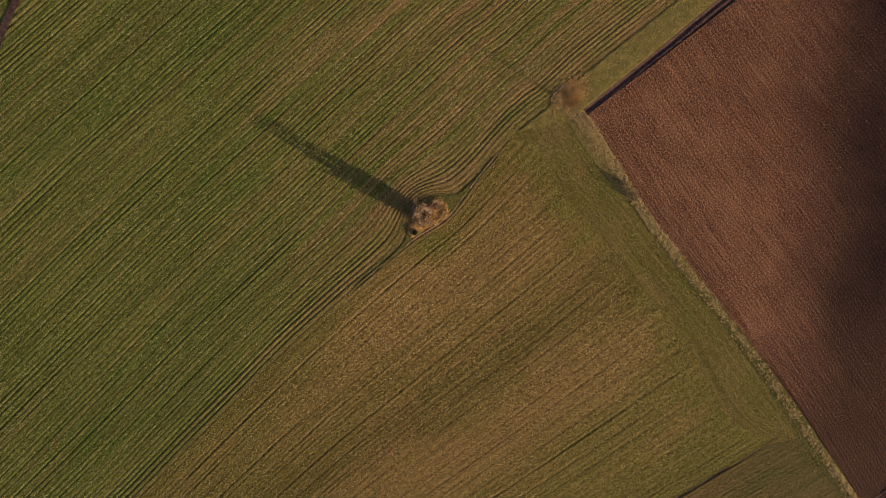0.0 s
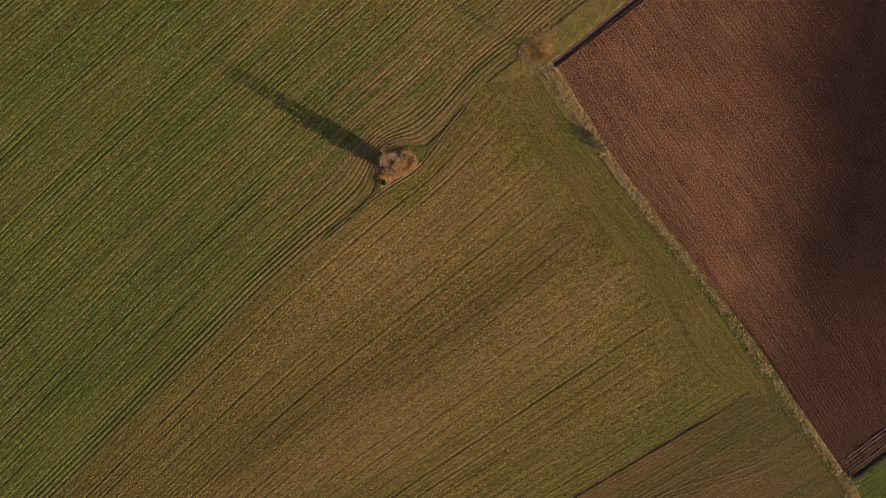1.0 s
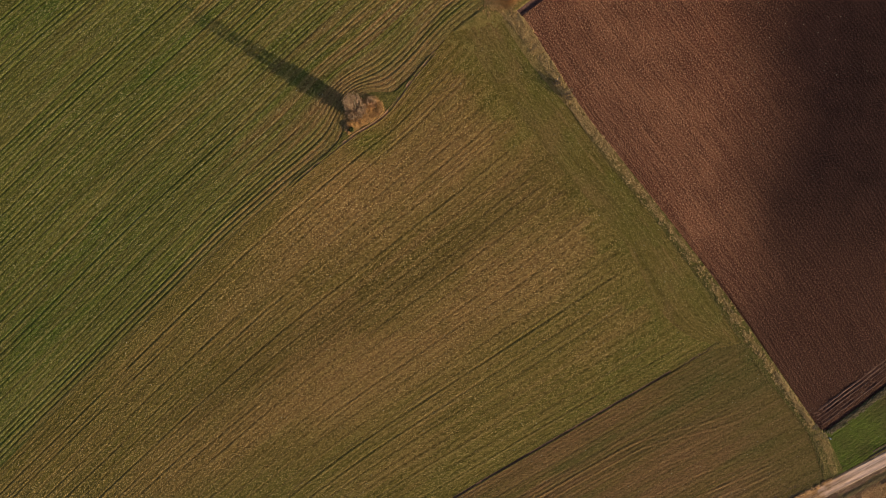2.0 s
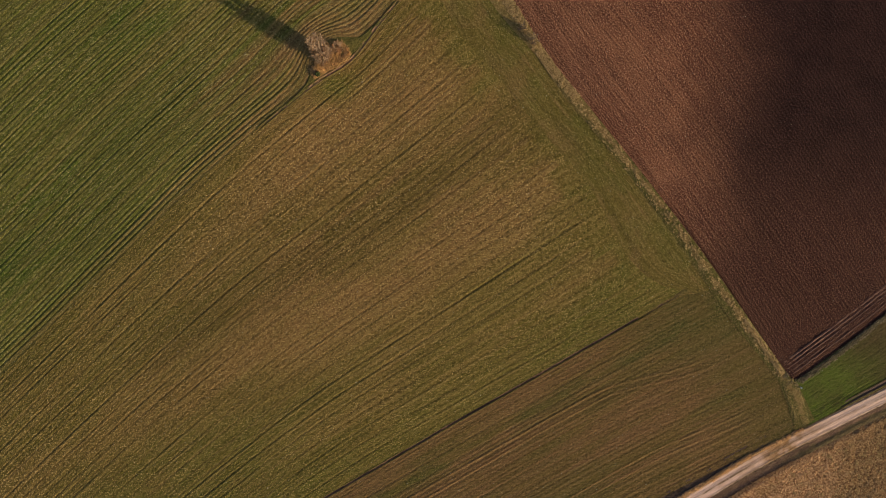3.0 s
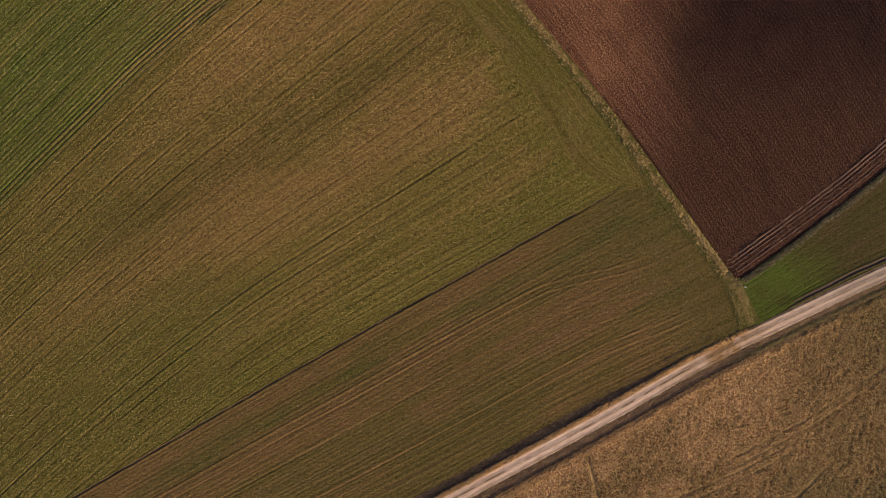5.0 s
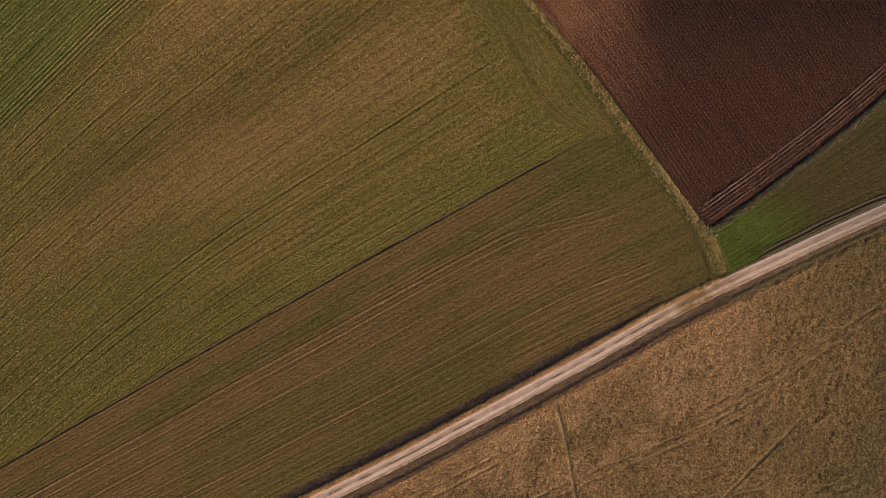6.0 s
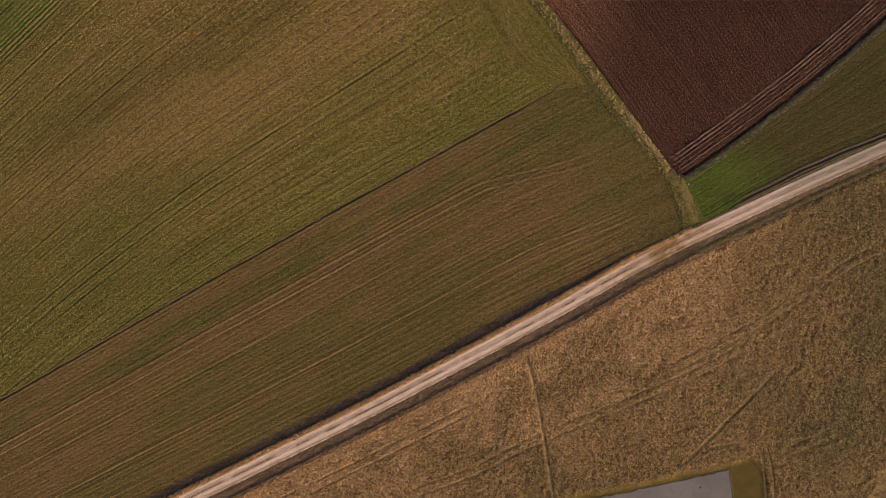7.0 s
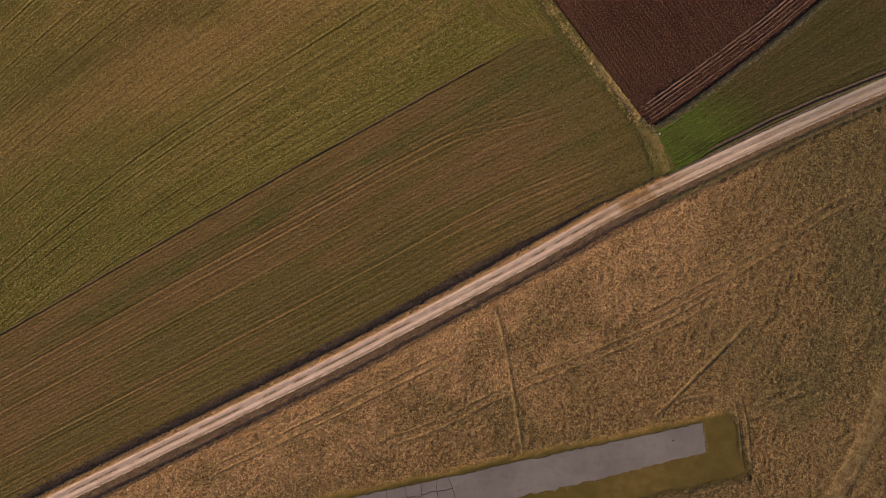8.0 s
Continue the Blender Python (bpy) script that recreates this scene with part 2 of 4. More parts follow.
MAT_GOLDBLADE = blade_material("golden_grass_blades", (0.38, 0.192, 0.085), (0.68, 0.39, 0.200))
MAT_BROWNBLADE = blade_material("brown_withered_blades", (0.14, 0.078, 0.048), (0.36, 0.215, 0.130))
MAT_STRIPBLADE = blade_material("olive_straw_blades", (0.22, 0.155, 0.050), (0.54, 0.38, 0.16))
MAT_WEEDBLADE = blade_material("grey_weed_blades", (0.10, 0.075, 0.050), (0.36, 0.27, 0.18))
MAT_TUSSOCK = blade_material("tussock_blades", (0.20, 0.125, 0.050), (0.50, 0.33, 0.15))
# blades coloured dark to carry the shade inside the ditch
MAT_DARKBLADE = blade_material("shaded_withered_blades", (0.045, 0.030, 0.022), (0.12, 0.078, 0.045))
MAT_TAWNY = blade_material("tawny_reed_blades", (0.40, 0.21, 0.08), (0.68, 0.40, 0.18))
MAT_CLOD = blade_material("dry_soil_clods", (0.13, 0.055, 0.034), (0.27, 0.14, 0.09))
MAT_STONE = plain_noise("pale_field_stone", (0.50, 0.45, 0.38), (0.72, 0.68, 0.60), 9.0)
MAT_WHITE = plain_noise("whitewashed_stone", (0.66, 0.64, 0.60), (0.82, 0.80, 0.77), 7.0)
MAT_IRON = plain_noise("rusty_dark_iron", (0.03, 0.022, 0.018), (0.06, 0.045, 0.035), 12.0, 0.6)

# ================= geometry helpers =================


def lattice(ix, iy, seed):
    h = (ix.astype(np.int64) * 374761393 + iy.astype(np.int64) * 668265263 + seed * 974634541) & 0x7FFFFFFF
    h = ((h ^ (h >> 13)) * 1274126177) & 0x7FFFFFFF
    h = (h ^ (h >> 16)) & 0x7FFFFFFF
    return (h % 65536) / 65535.0


def vnoise(x, y, size, seed=0):
    """Smooth value noise from 0 to 1; size is the width of one bump in metres."""
    x, y = np.asarray(x, float) / size, np.asarray(y, float) / size
    ix, iy = np.floor(x), np.floor(y)
    fx, fy = x - ix, y - iy
    fx, fy = fx * fx * (3 - 2 * fx), fy * fy * (3 - 2 * fy)
    a, b = lattice(ix, iy, seed), lattice(ix + 1, iy, seed)
    c, d = lattice(ix, iy + 1, seed), lattice(ix + 1, iy + 1, seed)
    return (a * (1 - fx) + b * fx) * (1 - fy) + (c * (1 - fx) + d * fx) * fy


def fbm(x, y, size, seed=0, octaves=3):
    total, amp, norm = 0, 1.0, 0.0
    for k in range(octaves):
        total = total + amp * vnoise(x, y, size / 2 ** k, seed + 17 * k)
        norm += amp
        amp *= 0.55
    return total / norm


def smooth(a, b, x):
    t = np.clip((x - a) / (b - a), 0, 1)
    return t * t * (3 - 2 * t)


def curve(points, n):
    """n points at even steps along a smooth line through the given ones."""
    p = np.array(points, float)
    if len(p) == 2:
        return p[0] + (p[1] - p[0]) * np.linspace(0, 1, n)[:, None]
    q = np.vstack([2 * p[0] - p[1], p, 2 * p[-1] - p[-2]])
    out = []
    for i in range(1, len(q) - 2):
        t = np.linspace(0, 1, 24, endpoint=False)[:, None]
        a, b, c, d = q[i - 1], q[i], q[i + 1], q[i + 2]
        out.append(0.5 * (2 * b + (c - a) * t + (2 * a - 5 * b + 4 * c - d) * t ** 2 + (3 * b - a - 3 * c + d) * t ** 3))
    out = np.vstack(out + [p[-1:]])
    s = np.concatenate([[0], np.cumsum(np.linalg.norm(np.diff(out, axis=0), axis=1))])
    e = np.linspace(0, s[-1], n)
    return np.stack([np.interp(e, s, out[:, 0]), np.interp(e, s, out[:, 1])], 1)


def beside(points, shift, n=200):
    """The line that runs beside another, shift metres to its left."""
    c = curve(points, n)
    d = np.gradient(c, axis=0)
    d /= np.linalg.norm(d, axis=1)[:, None]
    return c + shift * np.stack([-d[:, 1], d[:, 0]], 1)


def away(x, y, points, n=240):
    """Distance of places from a line, and the signed side (left is positive)."""
    c = curve(points, n)
    best, side = np.full(x.shape, 1e9), np.zeros(x.shape)
    for a, b in zip(c[:-1], c[1:]):
        d = b - a
        lenght2 = d @ d
        t = np.clip(((x - a[0]) * d[0] + (y - a[1]) * d[1]) / lenght2, 0, 1)
        ex, ey = x - a[0] - t * d[0], y - a[1] - t * d[1]
        r = np.hypot(ex, ey)
        s = d[0] * ey - d[1] * ex
        near = r < best
        best = np.where(near, r, best)
        side = np.where(near, np.sign(s), side)
    return best, side


def mesh_from(name, verts, faces, material, attrs=None, uv=None, flat=False):
    verts, faces = np.asarray(verts, np.float32), np.asarray(faces, np.int32)
    k = faces.shape[1]
    me = bpy.data.meshes.new(name)
    me.vertices.add(len(verts))
    me.vertices.foreach_set("co", verts.ravel())
    me.loops.add(faces.size)
    me.loops.foreach_set("vertex_index", faces.ravel())
    me.polygons.add(len(faces))
    me.polygons.foreach_set("loop_start", np.arange(0, faces.size, k, dtype=np.int32))
    me.polygons.foreach_set("loop_total", np.full(len(faces), k, np.int32))
    if not flat:
        me.polygons.foreach_set("use_smooth", np.ones(len(faces), bool))
    for key, values in (attrs or {}).items():
        layer = me.attributes.new(key, "FLOAT", "POINT")
        layer.data.foreach_set("value", np.asarray(values, np.float32).ravel())
    if uv is not None:
        layer = me.uv_layers.new(name="UVMap")
        layer.data.foreach_set("uv", np.asarray(uv, np.float32)[faces.ravel()].ravel())
    me.materials.append(material)
    me.update()
    me.validate()
    return me


def eased(shift, far, step):
    """The shift of an edge carried inwards: smoothed along the edge the more, the farther it lies from it."""
    n = len(shift)
    wide = np.concatenate([np.repeat(shift[:1], n // 2, 0), shift, np.repeat(shift[-1:], n // 2, 0)])
    f = np.fft.rfftfreq(len(wide), step)
    gain = np.exp(-2 * (math.pi * f[None] * 0.55 * far[:, None]) ** 2)
    out = np.fft.irfft(np.fft.rfft(wide, axis=0)[None] * gain[..., None], n=len(wide), axis=1)
    return out[:, n // 2:n // 2 + n]


def sheet(name, material, low, high, left=None, right=None, step=(0.8, 0.2), relief=None, masks=None,
          low_soft=None, high_soft=None, settle=12.0, rows=None):
    """A piece of ground between four lines; relief and masks work on x, y, metres along and metres across."""
    la = np.linalg.norm(np.diff(curve(low, 60), axis=0), axis=1).sum()
    lb = np.linalg.norm(np.diff(curve(high, 60), axis=0), axis=1).sum()
    width = np.linalg.norm(curve(low, 61)[30] - curve(high, 61)[30])
    nu, nv = max(2, int(max(la, lb) / step[0])), max(3, int(width / step[1]))
    c0, c1 = curve(low, nu), curve(high, nu)
    w = np.linspace(0, 1, nv)[:, None, None]
    s0 = curve(low_soft, nu) if low_soft is not None else c0
    s1 = curve(high_soft, nu) if high_soft is not None else c1
    p = s0[None] * (1 - w) + s1[None] * w
    d0, d1 = eased(c0 - s0, w[:, 0, 0] * width, max(la, lb) / nu), eased(c1 - s1, (1 - w[:, 0, 0]) * width, max(la, lb) / nu)
    p = p + d0 * np.exp(-w * width / settle) * (1 - w) + d1 * np.exp(-(1 - w) * width / settle) * w
    u = np.linspace(0, 1, nu)[None, :, None]
    if left is not None:
        e = curve(left, nv)
        p = p + (1 - u) * (e - (e[0] + (e[-1] - e[0]) * w[:, 0, :]))[:, None, :]
    if right is not None:
        e = curve(right, nv)
        p = p + u * (e - (e[0] + (e[-1] - e[0]) * w[:, 0, :]))[:, None, :]
    x, y = p[..., 0], p[..., 1]
    along = np.broadcast_to(u[..., 0] * max(la, lb), x.shape)
    across = np.broadcast_to(w[..., 0] * width, x.shape)
    z = relief(x, y, along, across, width) if relief else np.zeros_like(x)
    verts = np.stack([x, y, z], -1).reshape(-1, 3)
    i = np.arange(nv * nu).reshape(nv, nu)
    faces = np.stack([i[:-1, :-1], i[:-1, 1:], i[1:, 1:], i[1:, :-1]], -1).reshape(-1, 4)
    a = verts[faces[0][1]] - verts[faces[0][0]]
    b = verts[faces[0][3]] - verts[faces[0][0]]
    if a[0] * b[1] - a[1] * b[0] < 0:
        faces = faces[:, ::-1]
    extra = masks(x, y, along, across, width) if masks else None
    row = rows(along, across, width) if rows else across
    uv = np.stack([along.ravel(), row.ravel()], 1)
    ob = new(name, mesh_from(name, verts, faces, material, extra, uv))
    return ob


def furrows(across, along, spacing, depth, seed, width=0.24, uneven=0.55):
    """Drill rows: a groove every spacing metres, each of its own depth, wandering a little."""
    v = across + 0.22 * (vnoise(along, across, 14.0, seed) - 0.5)
    k = np.floor(v / spacing)
    f = np.abs(v / spacing - k - 0.5 - 0.28 * (lattice(k, k * 0, seed + 5) - 0.5)) * spacing
    d = depth * (1 - uneven + 2 * uneven * lattice(k, k * 0 + 3, seed))
    d = d * (0.55 + 0.9 * vnoise(along, k * 7.0, 9.0, seed + 9))
    return -d * np.exp(-(f / width) ** 2) + 0.35 * d * np.exp(-((f - 2 * width) / (1.2 * width)) ** 2)


rng = np.random.default_rng(7)


def tufts(name, places, material, height, spread, blades, label, category, lean=0.5, width=0.07, base=0.0):
    """Many tufts of grass, each of a few tapered blades, as one object."""
    n = len(places)
    places = np.asarray(places, float)
    if places.shape[1] == 2:
        places = np.hstack([places, np.full((n, 1), base)])
    size = rng.uniform(0.55, 1.25, n)
    verts, faces = [], []
    for b in range(blades):
        ang = rng.uniform(0, 2 * math.pi, n)
        out = np.stack([np.cos(ang), np.sin(ang)], 1)
        foot = places.copy()
        foot[:, :2] += out * (rng.uniform(0, 1, n) * spread * size)[:, None] * 0.5
        tip = foot.copy()
        tip[:, :2] += out * (rng.uniform(0.2, 1.0, n) * lean * height * size)[:, None]
        tip[:, 2] += height * size * rng.uniform(0.6, 1.1, n)
        side = np.stack([-out[:, 1], out[:, 0], np.zeros(n)], 1) * (width * size)[:, None]
        deep = np.hstack([out, np.zeros((n, 1))]) * (width * 0.6 * size)[:, None]
        k = 4 * n * b
        verts += [foot - side, foot + side, foot - deep, tip]
        i = np.arange(n) + k
        faces += [np.stack([i, i + n, i + 3 * n], 1), np.stack([i + n, i + 2 * n, i + 3 * n], 1), np.stack([i + 2 * n, i, i + 3 * n], 1)]
    ob = new(name, mesh_from(name, np.vstack(verts), np.vstack(faces), material, flat=True))
    return tagged(ob, label, category, kind="stuff")


def lumps(name, places, material, low, high, label, category, squash=0.6):
    """Clods or stones: small eight-sided lumps, each of its own shape, as one object."""
    places = np.asarray(places, float)
    n = len(places)
    size = rng.uniform(low, high, n)
    unit = np.array([[1, 0, 0], [0, 1, 0], [-1, 0, 0], [0, -1, 0], [0, 0, 1], [0, 0, -0.5]], float)
    tri = np.array([[0, 1, 4], [1, 2, 4], [2, 3, 4], [3, 0, 4], [1, 0, 5], [2, 1, 5], [3, 2, 5], [0, 3, 5]])
    ang = rng.uniform(0, 2 * math.pi, n)
    c, s = np.cos(ang), np.sin(ang)
    v = unit[None] * (size[:, None] * rng.uniform(0.6, 1.3, (n, 6)))[..., None]
    v = np.stack([v[..., 0] * c[:, None] - v[..., 1] * s[:, None], v[..., 0] * s[:, None] + v[..., 1] * c[:, None], v[..., 2] * squash], -1)
    v += places[:, None, :]
    faces = (tri[None] + 6 * np.arange(n)[:, None, None]).reshape(-1, 3)
    ob = new(name, mesh_from(name, v.reshape(-1, 3), faces, material, flat=True))
    return tagged(ob, label, category, kind="stuff")


def part(name, me, parent, label=""):
    ob = new(name, me)
    ob.parent = parent
    if label:
        ob["label"] = label
    return ob


def scatter_band(points, near, far, count):
    """Places beside a line, from near to far metres to its left."""
    c = curve(points, 600)
    d = np.gradient(c, axis=0)
    d /= np.linalg.norm(d, axis=1)[:, None]
    k = rng.uniform(0, 599, count)
    i = k.astype(int)
    f = (k - i)[:, None]
    p = c[i] * (1 - f) + c[np.minimum(i + 1, 599)] * f
    o = rng.uniform(near, far, count)[:, None]
    return p + o * np.stack([-d[i, 1], d[i, 0]], 1)


# ================= the plan =================
DRILL_EDGE = [(-100, -104), (-49.4, -53.2), (-25.9, -29.5), (-12, -16.6), (-3.3, -9.2), (3.5, -3.9), (9.8, 0.4), (16.1, 8.6), (23.6, 17.4)]
DRILL_SOFT = [(-100, -104), (-49.4, -53.2), (-25.9, -29.5), (-12, -16.6), (23.6, 17.4)]
ISLAND_NORTH = [(-3.3, -9.2), (0.3, -5.4), (1.9, -1.2), (3.4, 2.6), (7.0, 4.5), (11.2, 4.6), (16.2, 8.9), (23.6, 17.4)]
GRASS_WEST = [(23.6, 17.4), (31.6, 23.9), (40.2, 31.5), (57, 44.7), (95, 75.5)]
ROW_ENDS = [(23.6, 17.4), (28.8, 12.0), (32.4, 5.6), (38.4, -0.8), (44.0, -7.6), (50.6, -15.4), (57.2, -22.4), (61.6, -28.4), (68.8, -41.2), (75.5, -46.8), (80.8, -48.0)]
DITCH = [(-100, -152), (-31.1, -112.2), (-5.2, -97.0), (30.7, -76.3), (54, -63.2), (80.8, -48.0)]
VERGE_WEST = [(33.6, 20.2), (40, 11.0), (49.0, 0.8), (54.6, -6.9), (67.1, -21.6), (78.8, -37), (90.6, -53.6), (99.8, -65), (102.6, -69.6), (105.6, -78.2)]
BROWN_WEST = [(38.1, 20.9), (44.1, 12.2), (51.4, 1.2), (57.9, -6.7), (70.1, -21.4), (82.5, -36.9), (94.9, -53.8), (103.3, -65.4)]
BROWN_SOUTH = [(103.3, -65.4), (106.6, -66.6), (122.3, -55.0), (140, -40.6), (180, -4.0)]
BROWN_NORTH = [(39.2, 20.0), (55.6, 32.9), (68.8, 43.4), (116, 80.5)]
FURROW = [(36.4, 19.65), (54.0, 33.6), (67.2, 44.4), (114, 82.0)]
TRACK = [(-60, -168.5), (-10.6, -142.6), (17.4, -128.4), (41.6, -116.0), (64.4, -103.6), (87.1, -90.8), (96.6, -85.2), (108, -79.5), (119.4, -73.8), (133, -67.2), (144, -62.2), (160, -55.4), (200, -40.5)]
BANK_LINE = [(115.6, -72.7), (124, -68.4), (133.1, -63.9), (144.2, -59.3), (160, -52.8), (200, -38)]

# ================= ground and fields =================
base_v, base_f = [], []
ring = [0, 120, 240, 600, 1500, 4000]
for r in ring:
    for k in range(48):
        a = 2 * math.pi * k / 48
        base_v.append((40 + r * math.cos(a), -50 + r * math.sin(a), -0.45))
for i in range(len(ring) - 1):
    for k in range(48):
        base_f.append((i * 48 + k, (i + 1) * 48 + k, (i + 1) * 48 + (k + 1) % 48, i * 48 + (k + 1) % 48))
ground = new("ground", mesh_from("ground", base_v, base_f, MAT_FAR))
tagged(ground, "dull green and brown farmland out to the horizon", "ground", kind="structure")


def drilled_relief(x, y, s, v, width):
    h = furrows(v, s, 0.90, 0.050, 3, 0.17, 0.65) * (1 + 0.8 * smooth(5, 2, v) * smooth(2, -8, x))
    return h + 0.08 * (fbm(x, y, 0.8, 11, 2) - 0.5) + 0.3 * (vnoise(x, y, 25, 12) - 0.5) * smooth(0, 12, v)


def drilled_masks(x, y, s, v, width):
    streak = vnoise(s / 14, v, 2.2, 31) * vnoise(s, v * 3, 38, 32)
    edge = np.exp(-v / 3.0) * 0.4 + 0.6 * np.exp(-((v - 0.5) / 0.5) ** 2) + 0.5 * np.exp(-((v - 2.2) / 0.4) ** 2)
    dry = smooth(-42, 4, x + 16 * (fbm(x, y, 18, 33) - 0.5))
    groove = np.clip(-furrows(v, s, 0.90, 0.9, 3, 0.18, 0.65), 0, 1)
    stripe = smooth(0.40, 0.72, vnoise(s / 30, v, 0.95, 37))
    dark = smooth(0.50, 0.80, vnoise(s / 30, v + 40, 0.95, 38))
    weak = np.exp(-(away(x, y, [(-33, 14.8), (-30.6, 17.0), (-25.7, 21.5), (-20.2, 26.5), (-10.7, 34.9)], 30)[0] / 0.75) ** 2) * smooth(0.25, 0.5, vnoise(x, y, 2.5, 36))
    return {"bare": np.clip(smooth(0.36, 0.66, streak) * (0.22 + 0.45 * dry) + edge + 0.22 * dry + groove * (0.12 + 0.30 * dry) + stripe * (0.20 + 0.30 * dry) - 0.06 - 0.08 * dry + 1.7 * weak, 0, 1),
            "humus_shade": 0.25 * dark,
            "lush": np.clip(0.6 * (1 - dry) + 0.5 * smooth(0.56, 0.72, fbm(s / 4, v, 6, 34)), 0, 1)}


FIELD_NW = sheet("field_drilled", MAT_DRILLED, DRILL_EDGE[:4] + ISLAND_NORTH + GRASS_WEST[1:],
                 [(-165, -40), (-95, 30), (-18, 97), (38, 140)], step=(0.80, 0.135),
                 relief=drilled_relief, masks=drilled_masks,
                 low_soft=DRILL_EDGE[:4] + GRASS_WEST, settle=14.0)
tagged(FIELD_NW, "green drilled crop field with fine dark furrows", "field", kind="structure")


def stubble_rows(s, v, width):
    """The rows leave the ditch at a slant towards the south-west."""
    q = np.maximum(0, s.max() - 62 - s)
    return v - (v / width) * q * q / 640


def row_end(x, y, s, v):
    """0 where the rows have run out towards the headland, 1 inside the field."""
    left = s.max() - s
    k = np.floor(v / 2.55)
    stop = 5.5 * lattice(k, k * 0 + 1, 48)
    return smooth(stop, stop + 3.0, left)


def stubble_relief(x, y, s, v, width):
    run = row_end(x, y, s, v)
    r = stubble_rows(s, v, width)
    h = (furrows(r, s, 2.55, 0.050, 41, 0.18, 0.6) + furrows(r, s, 0.85, 0.022, 47, 0.17, 0.8)) * run * (1 - 0.22 * smooth(44, 16, width - v))
    rim = smooth(0.1, 2.0, s.max() - s)
    return rim * (h + 0.09 * (fbm(x, y, 0.8, 21, 2) - 0.5)) + rim * 0.3 * (vnoise(x, y, 28, 22) - 0.5) * smooth(0, 10, v) * smooth(0, 10, width - v)


# broad bands of paler and of darker soil across the thin crop
PALE_BAND = [(-62, -92), (-24.6, -69.0), (-3.6, -56.4), (15.2, -46.8), (41.3, -30.6), (53.2, -21.6)]
DARK_BAND = [(-30, -60), (-3.6, -44.6), (15.2, -32.6), (31.7, -22.4), (44.8, -9.8)]
TAN_BAND = [(-60, -62), (-21, -34.0), (5.7, -18.0), (26.9, -3.6)]


def stubble_masks(x, y, s, v, width):
    r = stubble_rows(s, v, width)
    j = 3.0 * (fbm(x, y, 9, 51, 3) - 0.5) + 6.0 * (fbm(s / 12, r, 2.4, 53, 2) - 0.5)
    far = smooth(-60, 5, x)
    end = smooth(-2, 20, s.max() - s + 10 * (fbm(x, y, 5, 62) - 0.5))
    pale = np.exp(-((away(x, y, PALE_BAND, 60)[0] + j) / 6.5) ** 2) * (0.25 + 0.75 * far) * end
    dark = np.exp(-((away(x, y, DARK_BAND, 60)[0] + j) / 5.5) ** 2) * (0.3 + 0.7 * far)
    tan = np.exp(-((away(x, y, TAN_BAND, 60)[0] + j) / 9.5) ** 2) * (0.4 + 0.6 * far) * (0.4 + 0.6 * end)
    south = smooth(14, 3, width - v + 5 * (fbm(x, y, 8, 55) - 0.5))
    olive = smooth(46, 14, width - v + 14 * (fbm(x, y, 14, 57) - 0.5)) * 0.42
    ends = 1 - row_end(x, y, s, v)
    west = smooth(14, -26, x + 0.2 * (y + 60) + 20 * (fbm(x, y, 16, 58) - 0.5))
    spots = smooth(0.46, 0.64, fbm(s / 4, r, 5, 59))
    run = row_end(x, y, s, v)
    # grooves coloured darker and ridges paler, adding to the shading of the relief
    groove = np.clip(-furrows(r, s, 2.55, 0.95, 41, 0.23, 0.2) - furrows(r, s, 0.85, 0.55, 47, 0.15, 0.8), 0, 1) * run
    ridge = np.clip(furrows(r, s, 2.55, 2.2, 41, 0.23, 0.2), 0, 1) * run + 0.6 * smooth(0.5, 0.8, vnoise(s / 30, r, 1.1, 60)) * run
    worn = 0.25 * groove + 0.30 * ridge
    nook = np.exp(-(((x - 6.5) / 4.2) ** 2 + ((y + 5.4) / 2.6) ** 2))
    return {"bare": np.clip(0.90 * pale + 0.75 * tan * (1 - 0.5 * west) + 0.42 * spots + worn - 0.3 * smooth(7, 1, v + 3 * (fbm(x, y, 6, 61) - 0.5)) - 0.5 * south - 0.1 * dark - ends * 0.6, 0, 1),
            "lush": np.clip((0.62 * west + 1.3 * nook + np.maximum(0.75 * south + 0.4 * south * smooth(40, 68, x), olive) + 0.55 * ends * smooth(0.42, 0.66, fbm(x, y, 7, 56))) * (1 - 0.85 * pale), 0, 1),
            "humus_shade": np.clip(0.33 * dark + 0.16 * west + 0.36 * groove, 0, 1), "chaff": np.clip(pale + 0.5 * tan + 0.4 * ridge, 0, 1)}


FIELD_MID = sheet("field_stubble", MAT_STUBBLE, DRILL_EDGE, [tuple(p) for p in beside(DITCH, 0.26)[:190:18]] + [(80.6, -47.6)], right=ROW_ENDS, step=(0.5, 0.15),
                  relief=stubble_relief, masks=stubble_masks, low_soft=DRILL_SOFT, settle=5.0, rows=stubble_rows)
tagged(FIELD_MID, "tan and olive thin crop field with parallel seams", "field", kind="structure")


def headland_relief(x, y, s, v, width):
    rim = np.minimum(smooth(0.4, 2.2, v), smooth(0.2, 3.0, s))
    return -0.012 + 0.03 * rim + 0.09 * (fbm(x, y, 0.9, 61, 2) - 0.5) * smooth(0, 0.8, width - v) * rim


